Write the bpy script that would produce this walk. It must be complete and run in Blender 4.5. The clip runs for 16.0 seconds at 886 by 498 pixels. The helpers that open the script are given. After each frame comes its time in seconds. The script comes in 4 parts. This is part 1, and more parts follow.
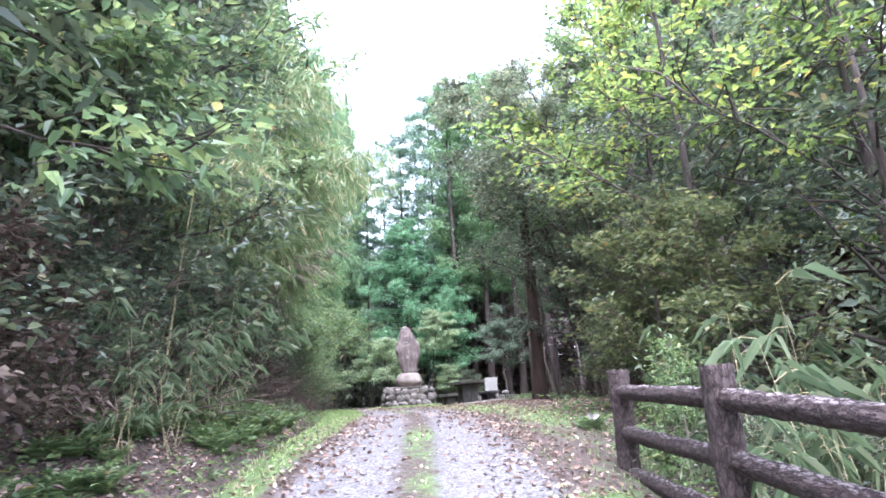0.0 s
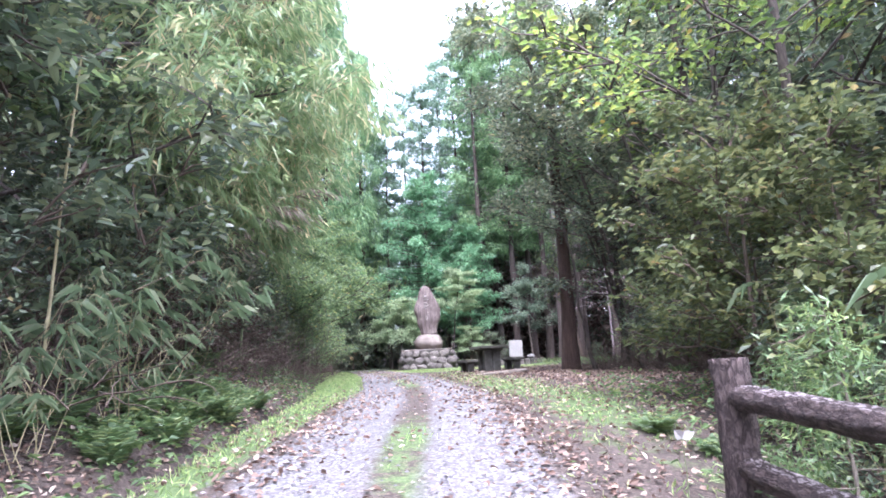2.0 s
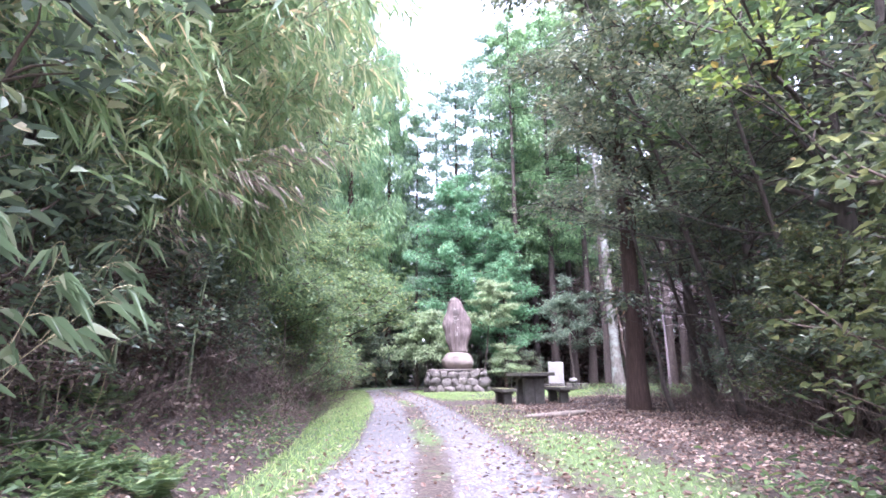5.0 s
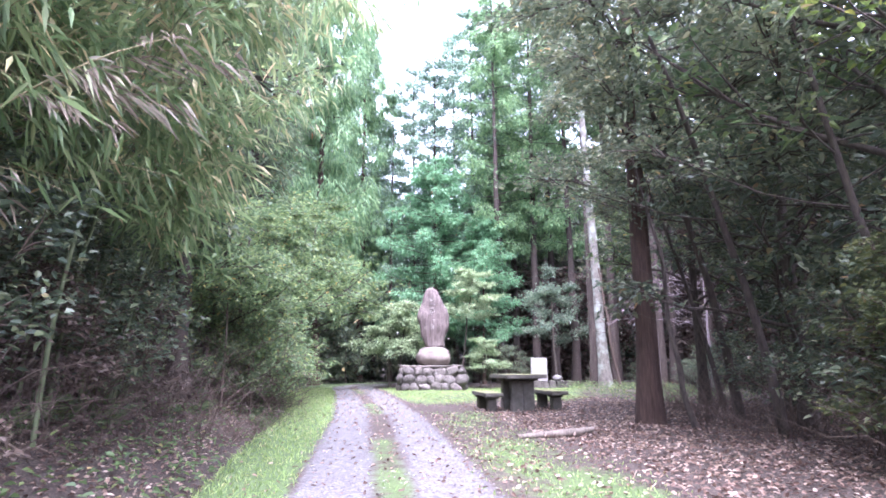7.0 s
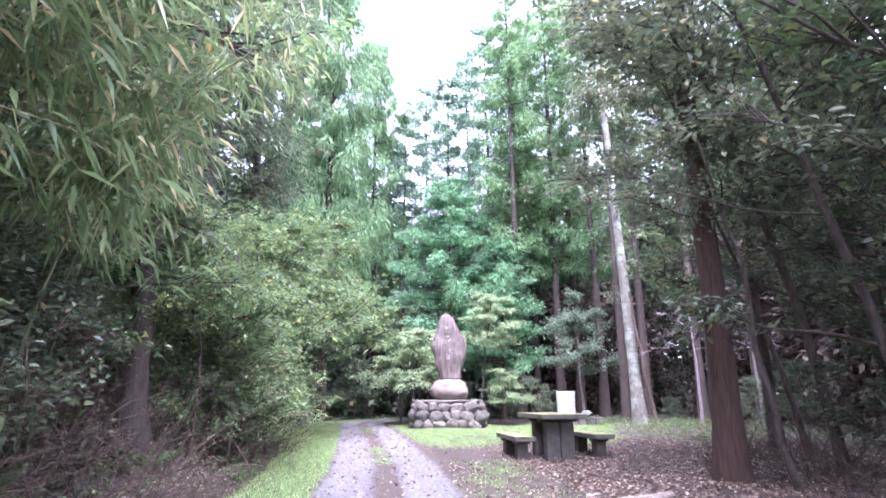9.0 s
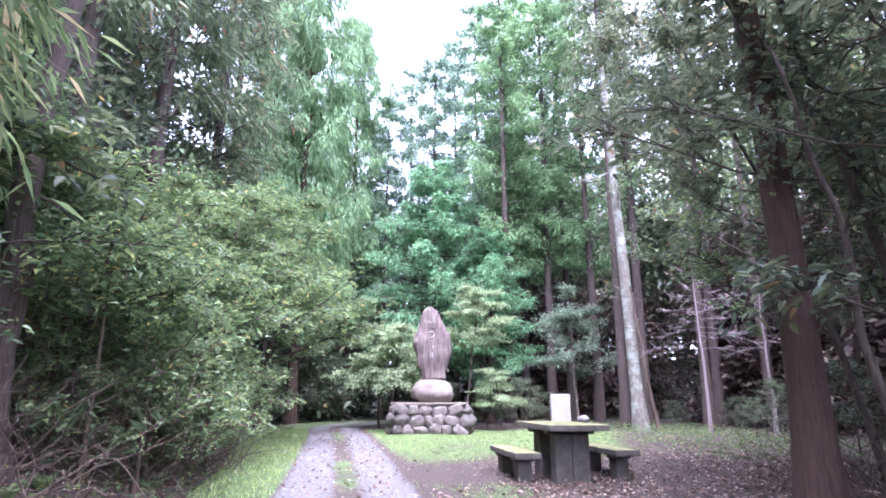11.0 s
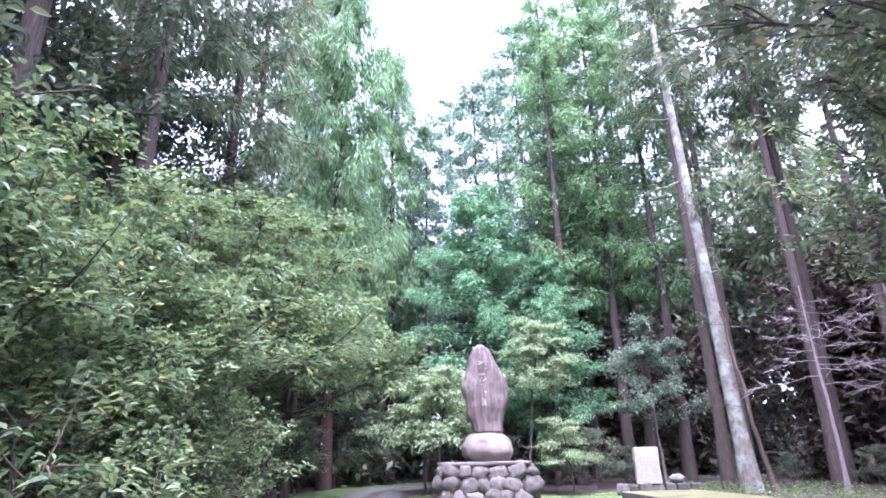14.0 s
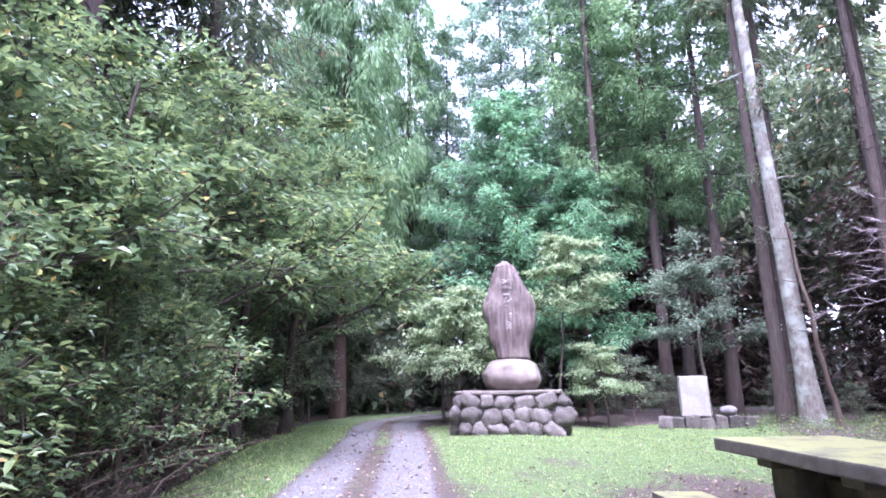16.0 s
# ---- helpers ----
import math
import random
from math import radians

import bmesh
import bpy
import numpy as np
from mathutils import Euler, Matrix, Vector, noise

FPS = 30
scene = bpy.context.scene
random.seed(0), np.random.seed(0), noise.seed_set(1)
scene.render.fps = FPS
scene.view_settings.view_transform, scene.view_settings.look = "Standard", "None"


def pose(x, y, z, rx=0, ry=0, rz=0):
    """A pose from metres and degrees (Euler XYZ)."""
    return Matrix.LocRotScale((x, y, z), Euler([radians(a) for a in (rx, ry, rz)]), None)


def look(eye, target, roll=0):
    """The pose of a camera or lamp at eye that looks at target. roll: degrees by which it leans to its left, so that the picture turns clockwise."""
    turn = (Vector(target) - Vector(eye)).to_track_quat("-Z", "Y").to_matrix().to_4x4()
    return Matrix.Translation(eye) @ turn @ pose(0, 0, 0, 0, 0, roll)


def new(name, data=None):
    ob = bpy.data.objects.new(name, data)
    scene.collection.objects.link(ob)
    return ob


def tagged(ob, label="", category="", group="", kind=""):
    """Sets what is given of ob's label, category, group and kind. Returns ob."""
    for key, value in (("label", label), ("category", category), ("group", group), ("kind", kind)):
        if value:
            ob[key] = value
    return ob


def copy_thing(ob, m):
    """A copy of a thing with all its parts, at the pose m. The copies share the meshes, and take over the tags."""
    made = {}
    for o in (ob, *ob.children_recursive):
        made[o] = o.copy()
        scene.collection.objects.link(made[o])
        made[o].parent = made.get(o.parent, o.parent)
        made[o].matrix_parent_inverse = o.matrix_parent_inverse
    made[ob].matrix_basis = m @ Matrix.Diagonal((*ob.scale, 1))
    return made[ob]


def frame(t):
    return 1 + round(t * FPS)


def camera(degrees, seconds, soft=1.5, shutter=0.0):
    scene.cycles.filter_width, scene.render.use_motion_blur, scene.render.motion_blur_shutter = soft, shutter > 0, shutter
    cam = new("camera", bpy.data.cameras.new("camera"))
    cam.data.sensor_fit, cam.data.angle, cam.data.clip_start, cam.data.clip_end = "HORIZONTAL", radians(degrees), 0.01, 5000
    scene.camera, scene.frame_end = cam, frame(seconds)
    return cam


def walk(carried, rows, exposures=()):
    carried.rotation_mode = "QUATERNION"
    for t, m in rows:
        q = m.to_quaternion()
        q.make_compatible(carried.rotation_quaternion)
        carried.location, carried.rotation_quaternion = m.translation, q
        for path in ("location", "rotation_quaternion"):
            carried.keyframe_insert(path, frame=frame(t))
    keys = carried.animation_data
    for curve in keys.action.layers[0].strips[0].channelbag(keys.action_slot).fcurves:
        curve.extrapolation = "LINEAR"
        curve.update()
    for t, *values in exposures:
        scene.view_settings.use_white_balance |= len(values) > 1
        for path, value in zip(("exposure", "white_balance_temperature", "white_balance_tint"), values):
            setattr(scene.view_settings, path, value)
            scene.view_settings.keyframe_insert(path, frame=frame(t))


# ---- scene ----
cam = camera(74.5, 16.0, 1.7)
PATH = [
    (0, (-0.692, -1.426, 0.001), (-0.531, 0.499, 0.519), -3.4),
    (0.5, (-0.646, -0.897, 0.108), (-0.547, 1.028, 0.641), -2.6),
    (1, (-0.519, -0.355, 0.112), (-0.412, 1.59, 0.568), -3.3),
    (1.5, (-0.413, 0.177, 0.144), (-0.304, 2.132, 0.551), -3.3),
    (2, (-0.316, 0.725, 0.244), (-0.25, 2.685, 0.635), -2.6),
    (2.5, (-0.194, 1.222, 0.342), (-0.207, 3.172, 0.787), -1.9),
    (3, (-0.211, 1.637, 0.342), (-0.254, 3.597, 0.737), -1.5),
    (3.5, (-0.212, 2.054, 0.379), (-0.197, 4.009, 0.8), -0.8),
    (3.7, (-0.211, 2.264, 0.386), (-0.25, 4.225, 0.78), -1.0),
    (5.8, (-0.293, 4.721, 0.786), (-0.329, 6.668, 1.241), -0.2),
    (6, (-0.264, 4.918, 0.796), (-0.296, 6.87, 1.227), 0.0),
    (6.5, (-0.295, 5.395, 0.841), (-0.321, 7.348, 1.274), 0.1),
    (7, (-0.303, 5.999, 0.893), (-0.266, 7.958, 1.298), -0.3),
    (7.5, (-0.267, 6.539, 0.928), (-0.22, 8.492, 1.357), -0.3),
    (8, (-0.313, 7.053, 0.98), (-0.293, 9.004, 1.421), -0.5),
    (8.5, (-0.372, 7.519, 0.999), (-0.38, 9.454, 1.504), -0.4),
    (11, (-0.385, 10.334, 1.09), (-0.339, 12.268, 1.597), 0.1),
    (11.5, (-0.412, 10.88, 1.1), (-0.344, 12.803, 1.646), 0.2),
    (12, (-0.4, 11.427, 1.092), (-0.429, 13.36, 1.602), 0.3),
    (12.5, (-0.402, 11.951, 1.128), (-0.437, 13.882, 1.648), -0.3),
    (13, (-0.426, 12.503, 1.13), (-0.47, 14.433, 1.653), -0.8),
    (13.5, (-0.43, 12.996, 1.164), (-0.526, 14.906, 1.749), -1.6),
    (14, (-0.405, 13.519, 1.146), (-0.511, 15.398, 1.825), -1.2),
    (14.5, (-0.349, 14.299, 1.164), (-0.41, 16.223, 1.708), -1.0),
    (15, (-0.337, 14.852, 1.136), (-0.391, 16.771, 1.696), -1.3),
    (15.5, (-0.345, 15.359, 1.192), (-0.521, 17.28, 1.719), -1.6),
    (16, (-0.375, 15.91, 1.148), (-0.578, 17.845, 1.611), -0.7),
]
walk(cam, [(t, look(eye, target, roll)) for t, eye, target, roll in PATH], [(0, 3.48, 5480, 23), (3.5, 3.72, 5500, 31), (8, 3.97, 5430, 35), (11, 3.85, 5380, 35), (12.5, 3.78, 5330, 36), (16, 3.75, 5280, 39)])

# ---- world, sun, exposure ----
world = bpy.data.worlds.new("overcast_sky")
scene.world = world
world.use_nodes = True
wn, wl = world.node_tree.nodes, world.node_tree.links
sky = wn.new("ShaderNodeTexSky")
sky.sky_type, sky.sun_disc = "NISHITA", False
sky.sun_elevation, sky.sun_rotation = radians(68), radians(172)
sky.air_density, sky.dust_density = 1.0, 3.0
cloud = wn.new("ShaderNodeHueSaturation")
cloud.inputs["Saturation"].default_value = 0.3
wl.new(sky.outputs[0], cloud.inputs["Color"])
wl.new(cloud.outputs[0], wn["Background"].inputs[0])
wn["Background"].inputs[1].default_value = 0.15
sun = new("sun", bpy.data.lights.new("sun", "SUN"))
sun.data.energy, sun.data.angle, sun.data.color = 0.55, radians(45), (1.0, 0.97, 0.92)
sun.matrix_world = look((1.1, -8.0, 20.0), (0.0, 0.0, 0.0))

# ---- materials ----
def material(name, rough=0.8):
    m = bpy.data.materials.new(name)
    m.use_nodes = True
    b = m.node_tree.nodes["Principled BSDF"]
    b.inputs["Roughness"].default_value = rough
    b.inputs["Specular IOR Level"].default_value = 0.3
    return m, m.node_tree.nodes, m.node_tree.links, b


def noise_tex(n, l, scale, detail=6.0, rough=0.6, coords=None):
    t = n.new("ShaderNodeTexNoise")
    t.inputs["Scale"].default_value, t.inputs["Detail"].default_value, t.inputs["Roughness"].default_value = scale, detail, rough
    if coords is not None:
        l.new(coords, t.inputs["Vector"])
    return t


def ramp(n, l, source, stops):
    r = n.new("ShaderNodeValToRGB")
    while len(r.color_ramp.elements) < len(stops):
        r.color_ramp.elements.new(0.5)
    for e, (p, c) in zip(r.color_ramp.elements, stops):
        e.position, e.color = p, (*c, 1)
    l.new(source, r.inputs[0])
    return r


def mixed(n, l, fac, a, b):
    m = n.new("ShaderNodeMix")
    m.data_type = "RGBA"
    for key, v in ((0, fac), (6, a), (7, b)):
        if isinstance(v, (int, float)):
            m.inputs[key].default_value = v
        elif isinstance(v, tuple):
            m.inputs[key].default_value = (*v, 1)
        else:
            l.new(v, m.inputs[key])
    return m.outputs[2]


def bumped(n, l, b, height, strength, distance):
    k = n.new("ShaderNodeBump")
    k.inputs["Strength"].default_value, k.inputs["Distance"].default_value = strength, distance
    l.new(height, k.inputs["Height"])
    l.new(k.outputs[0], b.inputs["Normal"])


def object_coords(n):
    return n.new("ShaderNodeTexCoord").outputs["Object"]


def leaf_material(name, stops, rough=0.45, through_light=0.35, gloss=0.35):
    """Leaf blade: a colour of its own per leaf, some light let through."""
    m, n, l, b = material(name, rough)
    a = n.new("ShaderNodeAttribute")
    a.attribute_name = "rnd"
    c = ramp(n, l, a.outputs["Fac"], stops).outputs[0]
    l.new(c, b.inputs["Base Color"])
    b.inputs["Specular IOR Level"].default_value = gloss
    t = n.new("ShaderNodeBsdfTranslucent")
    hs = n.new("ShaderNodeHueSaturation")
    hs.inputs["Hue"].default_value, hs.inputs["Value"].default_value = 0.485, 1.6
    l.new(c, hs.inputs["Color"])
    l.new(hs.outputs[0], t.inputs["Color"])
    mix = n.new("ShaderNodeMixShader")
    mix.inputs[0].default_value = through_light
    l.new(b.outputs[0], mix.inputs[1])
    l.new(t.outputs[0], mix.inputs[2])
    l.new(mix.outputs[0], n["Material Output"].inputs[0])
    return m


def bark_material(name, dark, light, scale=(9, 9, 1.2), lichen=None, strength=0.8):
    m, n, l, b = material(name, 0.9)
    mp = n.new("ShaderNodeMapping")
    mp.inputs["Scale"].default_value = scale
    l.new(object_coords(n), mp.inputs[0])
    t = noise_tex(n, l, 3.0, 8, 0.65, mp.outputs[0])
    c = ramp(n, l, t.outputs[0], [(0.3, dark), (0.7, light)]).outputs[0]
    if lichen:
        t2 = noise_tex(n, l, 2.2, 4, 0.6, object_coords(n))
        f = ramp(n, l, t2.outputs[0], [(0.48, (0, 0, 0)), (0.62, (1, 1, 1))]).outputs[0]
        c = mixed(n, l, f, c, lichen)
    l.new(c, b.inputs["Base Color"])
    bumped(n, l, b, t.outputs[0], strength, 0.02)
    return m


def stone_material(name, stops, scale=3.0, strength=0.5, speck=None):
    m, n, l, b = material(name, 0.85)
    oc = object_coords(n)
    t = noise_tex(n, l, scale, 9, 0.65, oc)
    c = ramp(n, l, t.outputs[0], stops).outputs[0]
    oi = n.new("ShaderNodeObjectInfo")
    hs = n.new("ShaderNodeHueSaturation")
    mr = n.new("ShaderNodeMapRange")
    mr.inputs[3].default_value, mr.inputs[4].default_value = 0.55, 1.5
    l.new(oi.outputs["Random"], mr.inputs[0])
    l.new(mr.outputs[0], hs.inputs["Value"])
    l.new(c, hs.inputs["Color"])
    c = hs.outputs[0]
    fine = noise_tex(n, l, 38, 4, 0.7, oc)
    if speck:
        f = ramp(n, l, fine.outputs[0], [(0.55, (0, 0, 0)), (0.68, (1, 1, 1))]).outputs[0]
        c = mixed(n, l, f, c, speck)
    l.new(c, b.inputs["Base Color"])
    bumped(n, l, b, fine.outputs[0], strength, 0.012)
    return m


leaf_dark = leaf_material("evergreen_leaf", [(0.000, (0.045, 0.068, 0.045)), (0.600, (0.094, 0.127, 0.072)), (0.985, (0.162, 0.188, 0.095)), (1.000, (0.347, 0.228, 0.104))], 0.4, 0.3, 0.55)
leaf_mid = leaf_material("broad_leaf", [(0.000, (0.062, 0.106, 0.052)), (0.600, (0.120, 0.187, 0.079)), (0.985, (0.202, 0.262, 0.097)), (1.000, (0.421, 0.311, 0.097))], 0.42, 0.4, 0.5)
leaf_lime = leaf_material("yellow_green_leaf", [(0.000, (0.076, 0.129, 0.040)), (0.600, (0.139, 0.209, 0.055)), (0.950, (0.212, 0.258, 0.060)), (1.000, (0.287, 0.229, 0.060))], 0.45, 0.6, 0.4)
leaf_olive = leaf_material("olive_leaf", [(0.0, (0.043, 0.061, 0.029)), (0.6, (0.086, 0.108, 0.043)), (0.97, (0.144, 0.158, 0.061)), (1.0, (0.216, 0.158, 0.065))], 0.45, 0.5, 0.4)
leaf_bamboo = leaf_material("bamboo_leaf", [(0.000, (0.101, 0.162, 0.076)), (0.600, (0.194, 0.275, 0.123)), (0.900, (0.305, 0.342, 0.171)), (1.000, (0.569, 0.455, 0.265))], 0.42, 0.55, 0.5)
leaf_cedar = leaf_material("cedar_needles", [(0.000, (0.052, 0.079, 0.046)), (0.700, (0.111, 0.150, 0.079)), (0.970, (0.177, 0.218, 0.104)), (1.000, (0.295, 0.128, 0.061))], 0.55, 0.4, 0.3)
leaf_cypress = leaf_material("cypress_needles", [(0.000, (0.082, 0.138, 0.091)), (0.700, (0.155, 0.240, 0.162)), (1.000, (0.254, 0.319, 0.221))], 0.5, 0.4, 0.4)
leaf_fresh = leaf_material("fresh_cedar_needles", [(0.000, (0.080, 0.152, 0.073)), (0.700, (0.153, 0.254, 0.117)), (1.000, (0.227, 0.344, 0.153))], 0.55, 0.45, 0.3)
leaf_pale = leaf_material("pale_maple_leaf", [(0.000, (0.121, 0.178, 0.093)), (0.600, (0.232, 0.306, 0.162)), (1.000, (0.344, 0.408, 0.228))], 0.45, 0.4, 0.45)
leaf_grey = leaf_material("grey_green_leaf", [(0.000, (0.069, 0.097, 0.058)), (0.600, (0.133, 0.164, 0.097)), (0.970, (0.211, 0.230, 0.129)), (1.000, (0.392, 0.303, 0.129))], 0.38, 0.35, 0.6)
leaf_blue = leaf_material("blue_green_leaf", [(0.000, (0.081, 0.123, 0.086)), (0.600, (0.155, 0.210, 0.143)), (1.000, (0.242, 0.296, 0.195))], 0.45, 0.4, 0.4)
leaf_emerald = leaf_material("emerald_needles", [(0.000, (0.073, 0.156, 0.087)), (0.700, (0.146, 0.286, 0.151)), (0.985, (0.205, 0.356, 0.187)), (1.000, (0.292, 0.156, 0.087))], 0.55, 0.4, 0.3)
leaf_sasa = leaf_material("dwarf_bamboo_leaf", [(0.000, (0.065, 0.101, 0.050)), (0.600, (0.122, 0.173, 0.086)), (1.000, (0.216, 0.238, 0.144))], 0.4, 0.35, 0.5)
# Brown of the withered shrubs, kept dark to paint the shade under the cedars.
leaf_wither_shade = leaf_material("withered_and_shade_leaf", [(0.000, (0.039, 0.027, 0.022)), (0.600, (0.086, 0.062, 0.047)), (1.000, (0.156, 0.125, 0.094))], 0.6, 0.2, 0.25)
leaf_fern = leaf_material("fern_leaf", [(0.000, (0.066, 0.114, 0.045)), (0.700, (0.117, 0.184, 0.070)), (1.000, (0.204, 0.252, 0.092))], 0.42, 0.35, 0.5)
leaf_weed = leaf_material("weed_leaf", [(0.000, (0.054, 0.094, 0.038)), (0.700, (0.114, 0.176, 0.066)), (0.970, (0.202, 0.253, 0.092)), (1.000, (0.323, 0.227, 0.098))], 0.5, 0.35, 0.35)
leaf_straw = leaf_material("straw_leaf", [(0.0, (0.085, 0.067, 0.046)), (0.6, (0.171, 0.145, 0.106)), (1.0, (0.271, 0.248, 0.184))], 0.6, 0.25, 0.25)
leaf_grass = leaf_material("grass_blade", [(0.000, (0.120, 0.188, 0.064)), (0.650, (0.222, 0.312, 0.116)), (0.880, (0.300, 0.375, 0.149)), (1.000, (0.432, 0.413, 0.220))], 0.6, 0.35, 0.2)
leaf_dead = leaf_material("fallen_leaf", [(0.000, (0.066, 0.041, 0.031)), (0.400, (0.141, 0.090, 0.067)), (0.750, (0.254, 0.181, 0.134)), (1.000, (0.413, 0.335, 0.269))], 0.6, 0.1, 0.3)
bark_cedar = bark_material("cedar_bark", (0.037, 0.027, 0.023), (0.105, 0.083, 0.070), (14, 14, 0.9))
bark_red = bark_material("red_cedar_bark", (0.031, 0.019, 0.015), (0.087, 0.055, 0.041), (14, 14, 0.9))
bark_grey = bark_material("grey_bark", (0.09, 0.075, 0.06), (0.24, 0.2, 0.165), (8, 8, 3))
bark_pale = bark_material("pale_trunk_bark", (0.085, 0.075, 0.06), (0.2, 0.185, 0.155), (6, 6, 2), (0.25, 0.27, 0.23), 0.6)
bark_dark = bark_material("dark_bark", (0.03, 0.024, 0.02), (0.1, 0.08, 0.065), (9, 9, 2))
twig_brown = bark_material("dry_twig", (0.054, 0.039, 0.030), (0.144, 0.108, 0.084), (20, 20, 3), None, 0.3)
bark_twig = bark_material("bare_twig", (0.15, 0.12, 0.12), (0.32, 0.27, 0.27), (20, 20, 3), None, 0.3)
cane_tan = bark_material("bamboo_cane", (0.2, 0.17, 0.09), (0.42, 0.37, 0.22), (10, 10, 2), None, 0.2)
cane_green = bark_material("green_bamboo_cane", (0.06, 0.08, 0.04), (0.17, 0.19, 0.1), (10, 10, 2), None, 0.2)


def stele_material():
    """Weathered slab: long upright flutes, dark streaks, a paler crust."""
    m, n, l, b = material("carved_stone", 0.85)
    oc = object_coords(n)
    mp = n.new("ShaderNodeMapping")
    mp.inputs["Scale"].default_value = (13, 13, 0.9)
    l.new(oc, mp.inputs[0])
    flute = noise_tex(n, l, 1.0, 6, 0.6, mp.outputs[0])
    blotch = noise_tex(n, l, 2.4, 7, 0.65, oc)
    grain = noise_tex(n, l, 40, 4, 0.7, oc)
    c = ramp(n, l, flute.outputs[0], [(0.3, (0.05, 0.038, 0.034)), (0.48, (0.105, 0.08, 0.073)), (0.7, (0.17, 0.135, 0.122))]).outputs[0]
    f = ramp(n, l, blotch.outputs[0], [(0.5, (0, 0, 0)), (0.72, (0.75, 0.75, 0.75))]).outputs[0]
    c = mixed(n, l, f, c, (0.21, 0.175, 0.15))
    l.new(c, b.inputs["Base Color"])
    add = n.new("ShaderNodeMath")
    l.new(flute.outputs[0], add.inputs[0])
    mul = n.new("ShaderNodeMath")
    mul.operation = "MULTIPLY"
    mul.inputs[1].default_value = 0.35
    l.new(grain.outputs[0], mul.inputs[0])
    l.new(mul.outputs[0], add.inputs[1])
    bumped(n, l, b, add.outputs[0], 0.9, 0.05)
    return m


stele_stone = stele_material()
boulder_stone = stone_material("boulder_stone", [(0.3, (0.111, 0.091, 0.078)), (0.55, (0.173, 0.146, 0.122)), (0.8, (0.247, 0.213, 0.173))], 2.5, 0.6)
rubble_stone = stone_material("rubble_stone", [(0.250, (0.046, 0.038, 0.036)), (0.500, (0.086, 0.074, 0.066)), (0.800, (0.161, 0.139, 0.118))], 5.0, 0.8, (0.252, 0.242, 0.203))
mortar = stone_material("dark_mortar", [(0.3, (0.04, 0.038, 0.036)), (0.7, (0.1, 0.09, 0.08))], 8, 0.8)
capping = stone_material("capping_mortar", [(0.3, (0.126, 0.106, 0.093)), (0.7, (0.239, 0.206, 0.175))], 6, 0.8)
white_stone = stone_material("white_granite", [(0.300, (0.195, 0.182, 0.169)), (0.700, (0.259, 0.244, 0.230))], 12, 0.5)
carving = stone_material("pale_carving", [(0.300, (0.173, 0.149, 0.135)), (0.700, (0.247, 0.218, 0.199))], 12, 0.4)
pebble_stone = leaf_material("gravel_stone", [(0.0, (0.064, 0.061, 0.062)), (0.5, (0.136, 0.130, 0.131)), (1.0, (0.264, 0.251, 0.246))], 0.85, 0.0, 0.2)


def log_concrete(name, dark, light, moss, moss_from):
    m, n, l, b = material(name, 0.9)
    oc = object_coords(n)
    t = noise_tex(n, l, 7, 8, 0.7, oc)
    c = ramp(n, l, t.outputs[0], [(0.3, dark), (0.72, light)]).outputs[0]
    geo = n.new("ShaderNodeNewGeometry")
    sx = n.new("ShaderNodeSeparateXYZ")
    l.new(geo.outputs["Normal"], sx.inputs[0])
    t2 = noise_tex(n, l, 3.5, 5, 0.65, oc)
    mul = n.new("ShaderNodeMath")
    mul.operation = "MULTIPLY"
    l.new(sx.outputs[2], mul.inputs[0])
    l.new(t2.outputs[0], mul.inputs[1])
    f = ramp(n, l, mul.outputs[0], [(moss_from, (0, 0, 0)), (moss_from + 0.2, (1, 1, 1))]).outputs[0]
    l.new(mixed(n, l, f, c, moss), b.inputs["Base Color"])
    t3 = noise_tex(n, l, 45, 5, 0.7, oc)
    bumped(n, l, b, t3.outputs[0], 0.6, 0.008)
    return m


table_concrete = log_concrete("weathered_table_concrete", (0.055, 0.05, 0.042), (0.13, 0.12, 0.1), (0.2, 0.2, 0.085), 0.3)


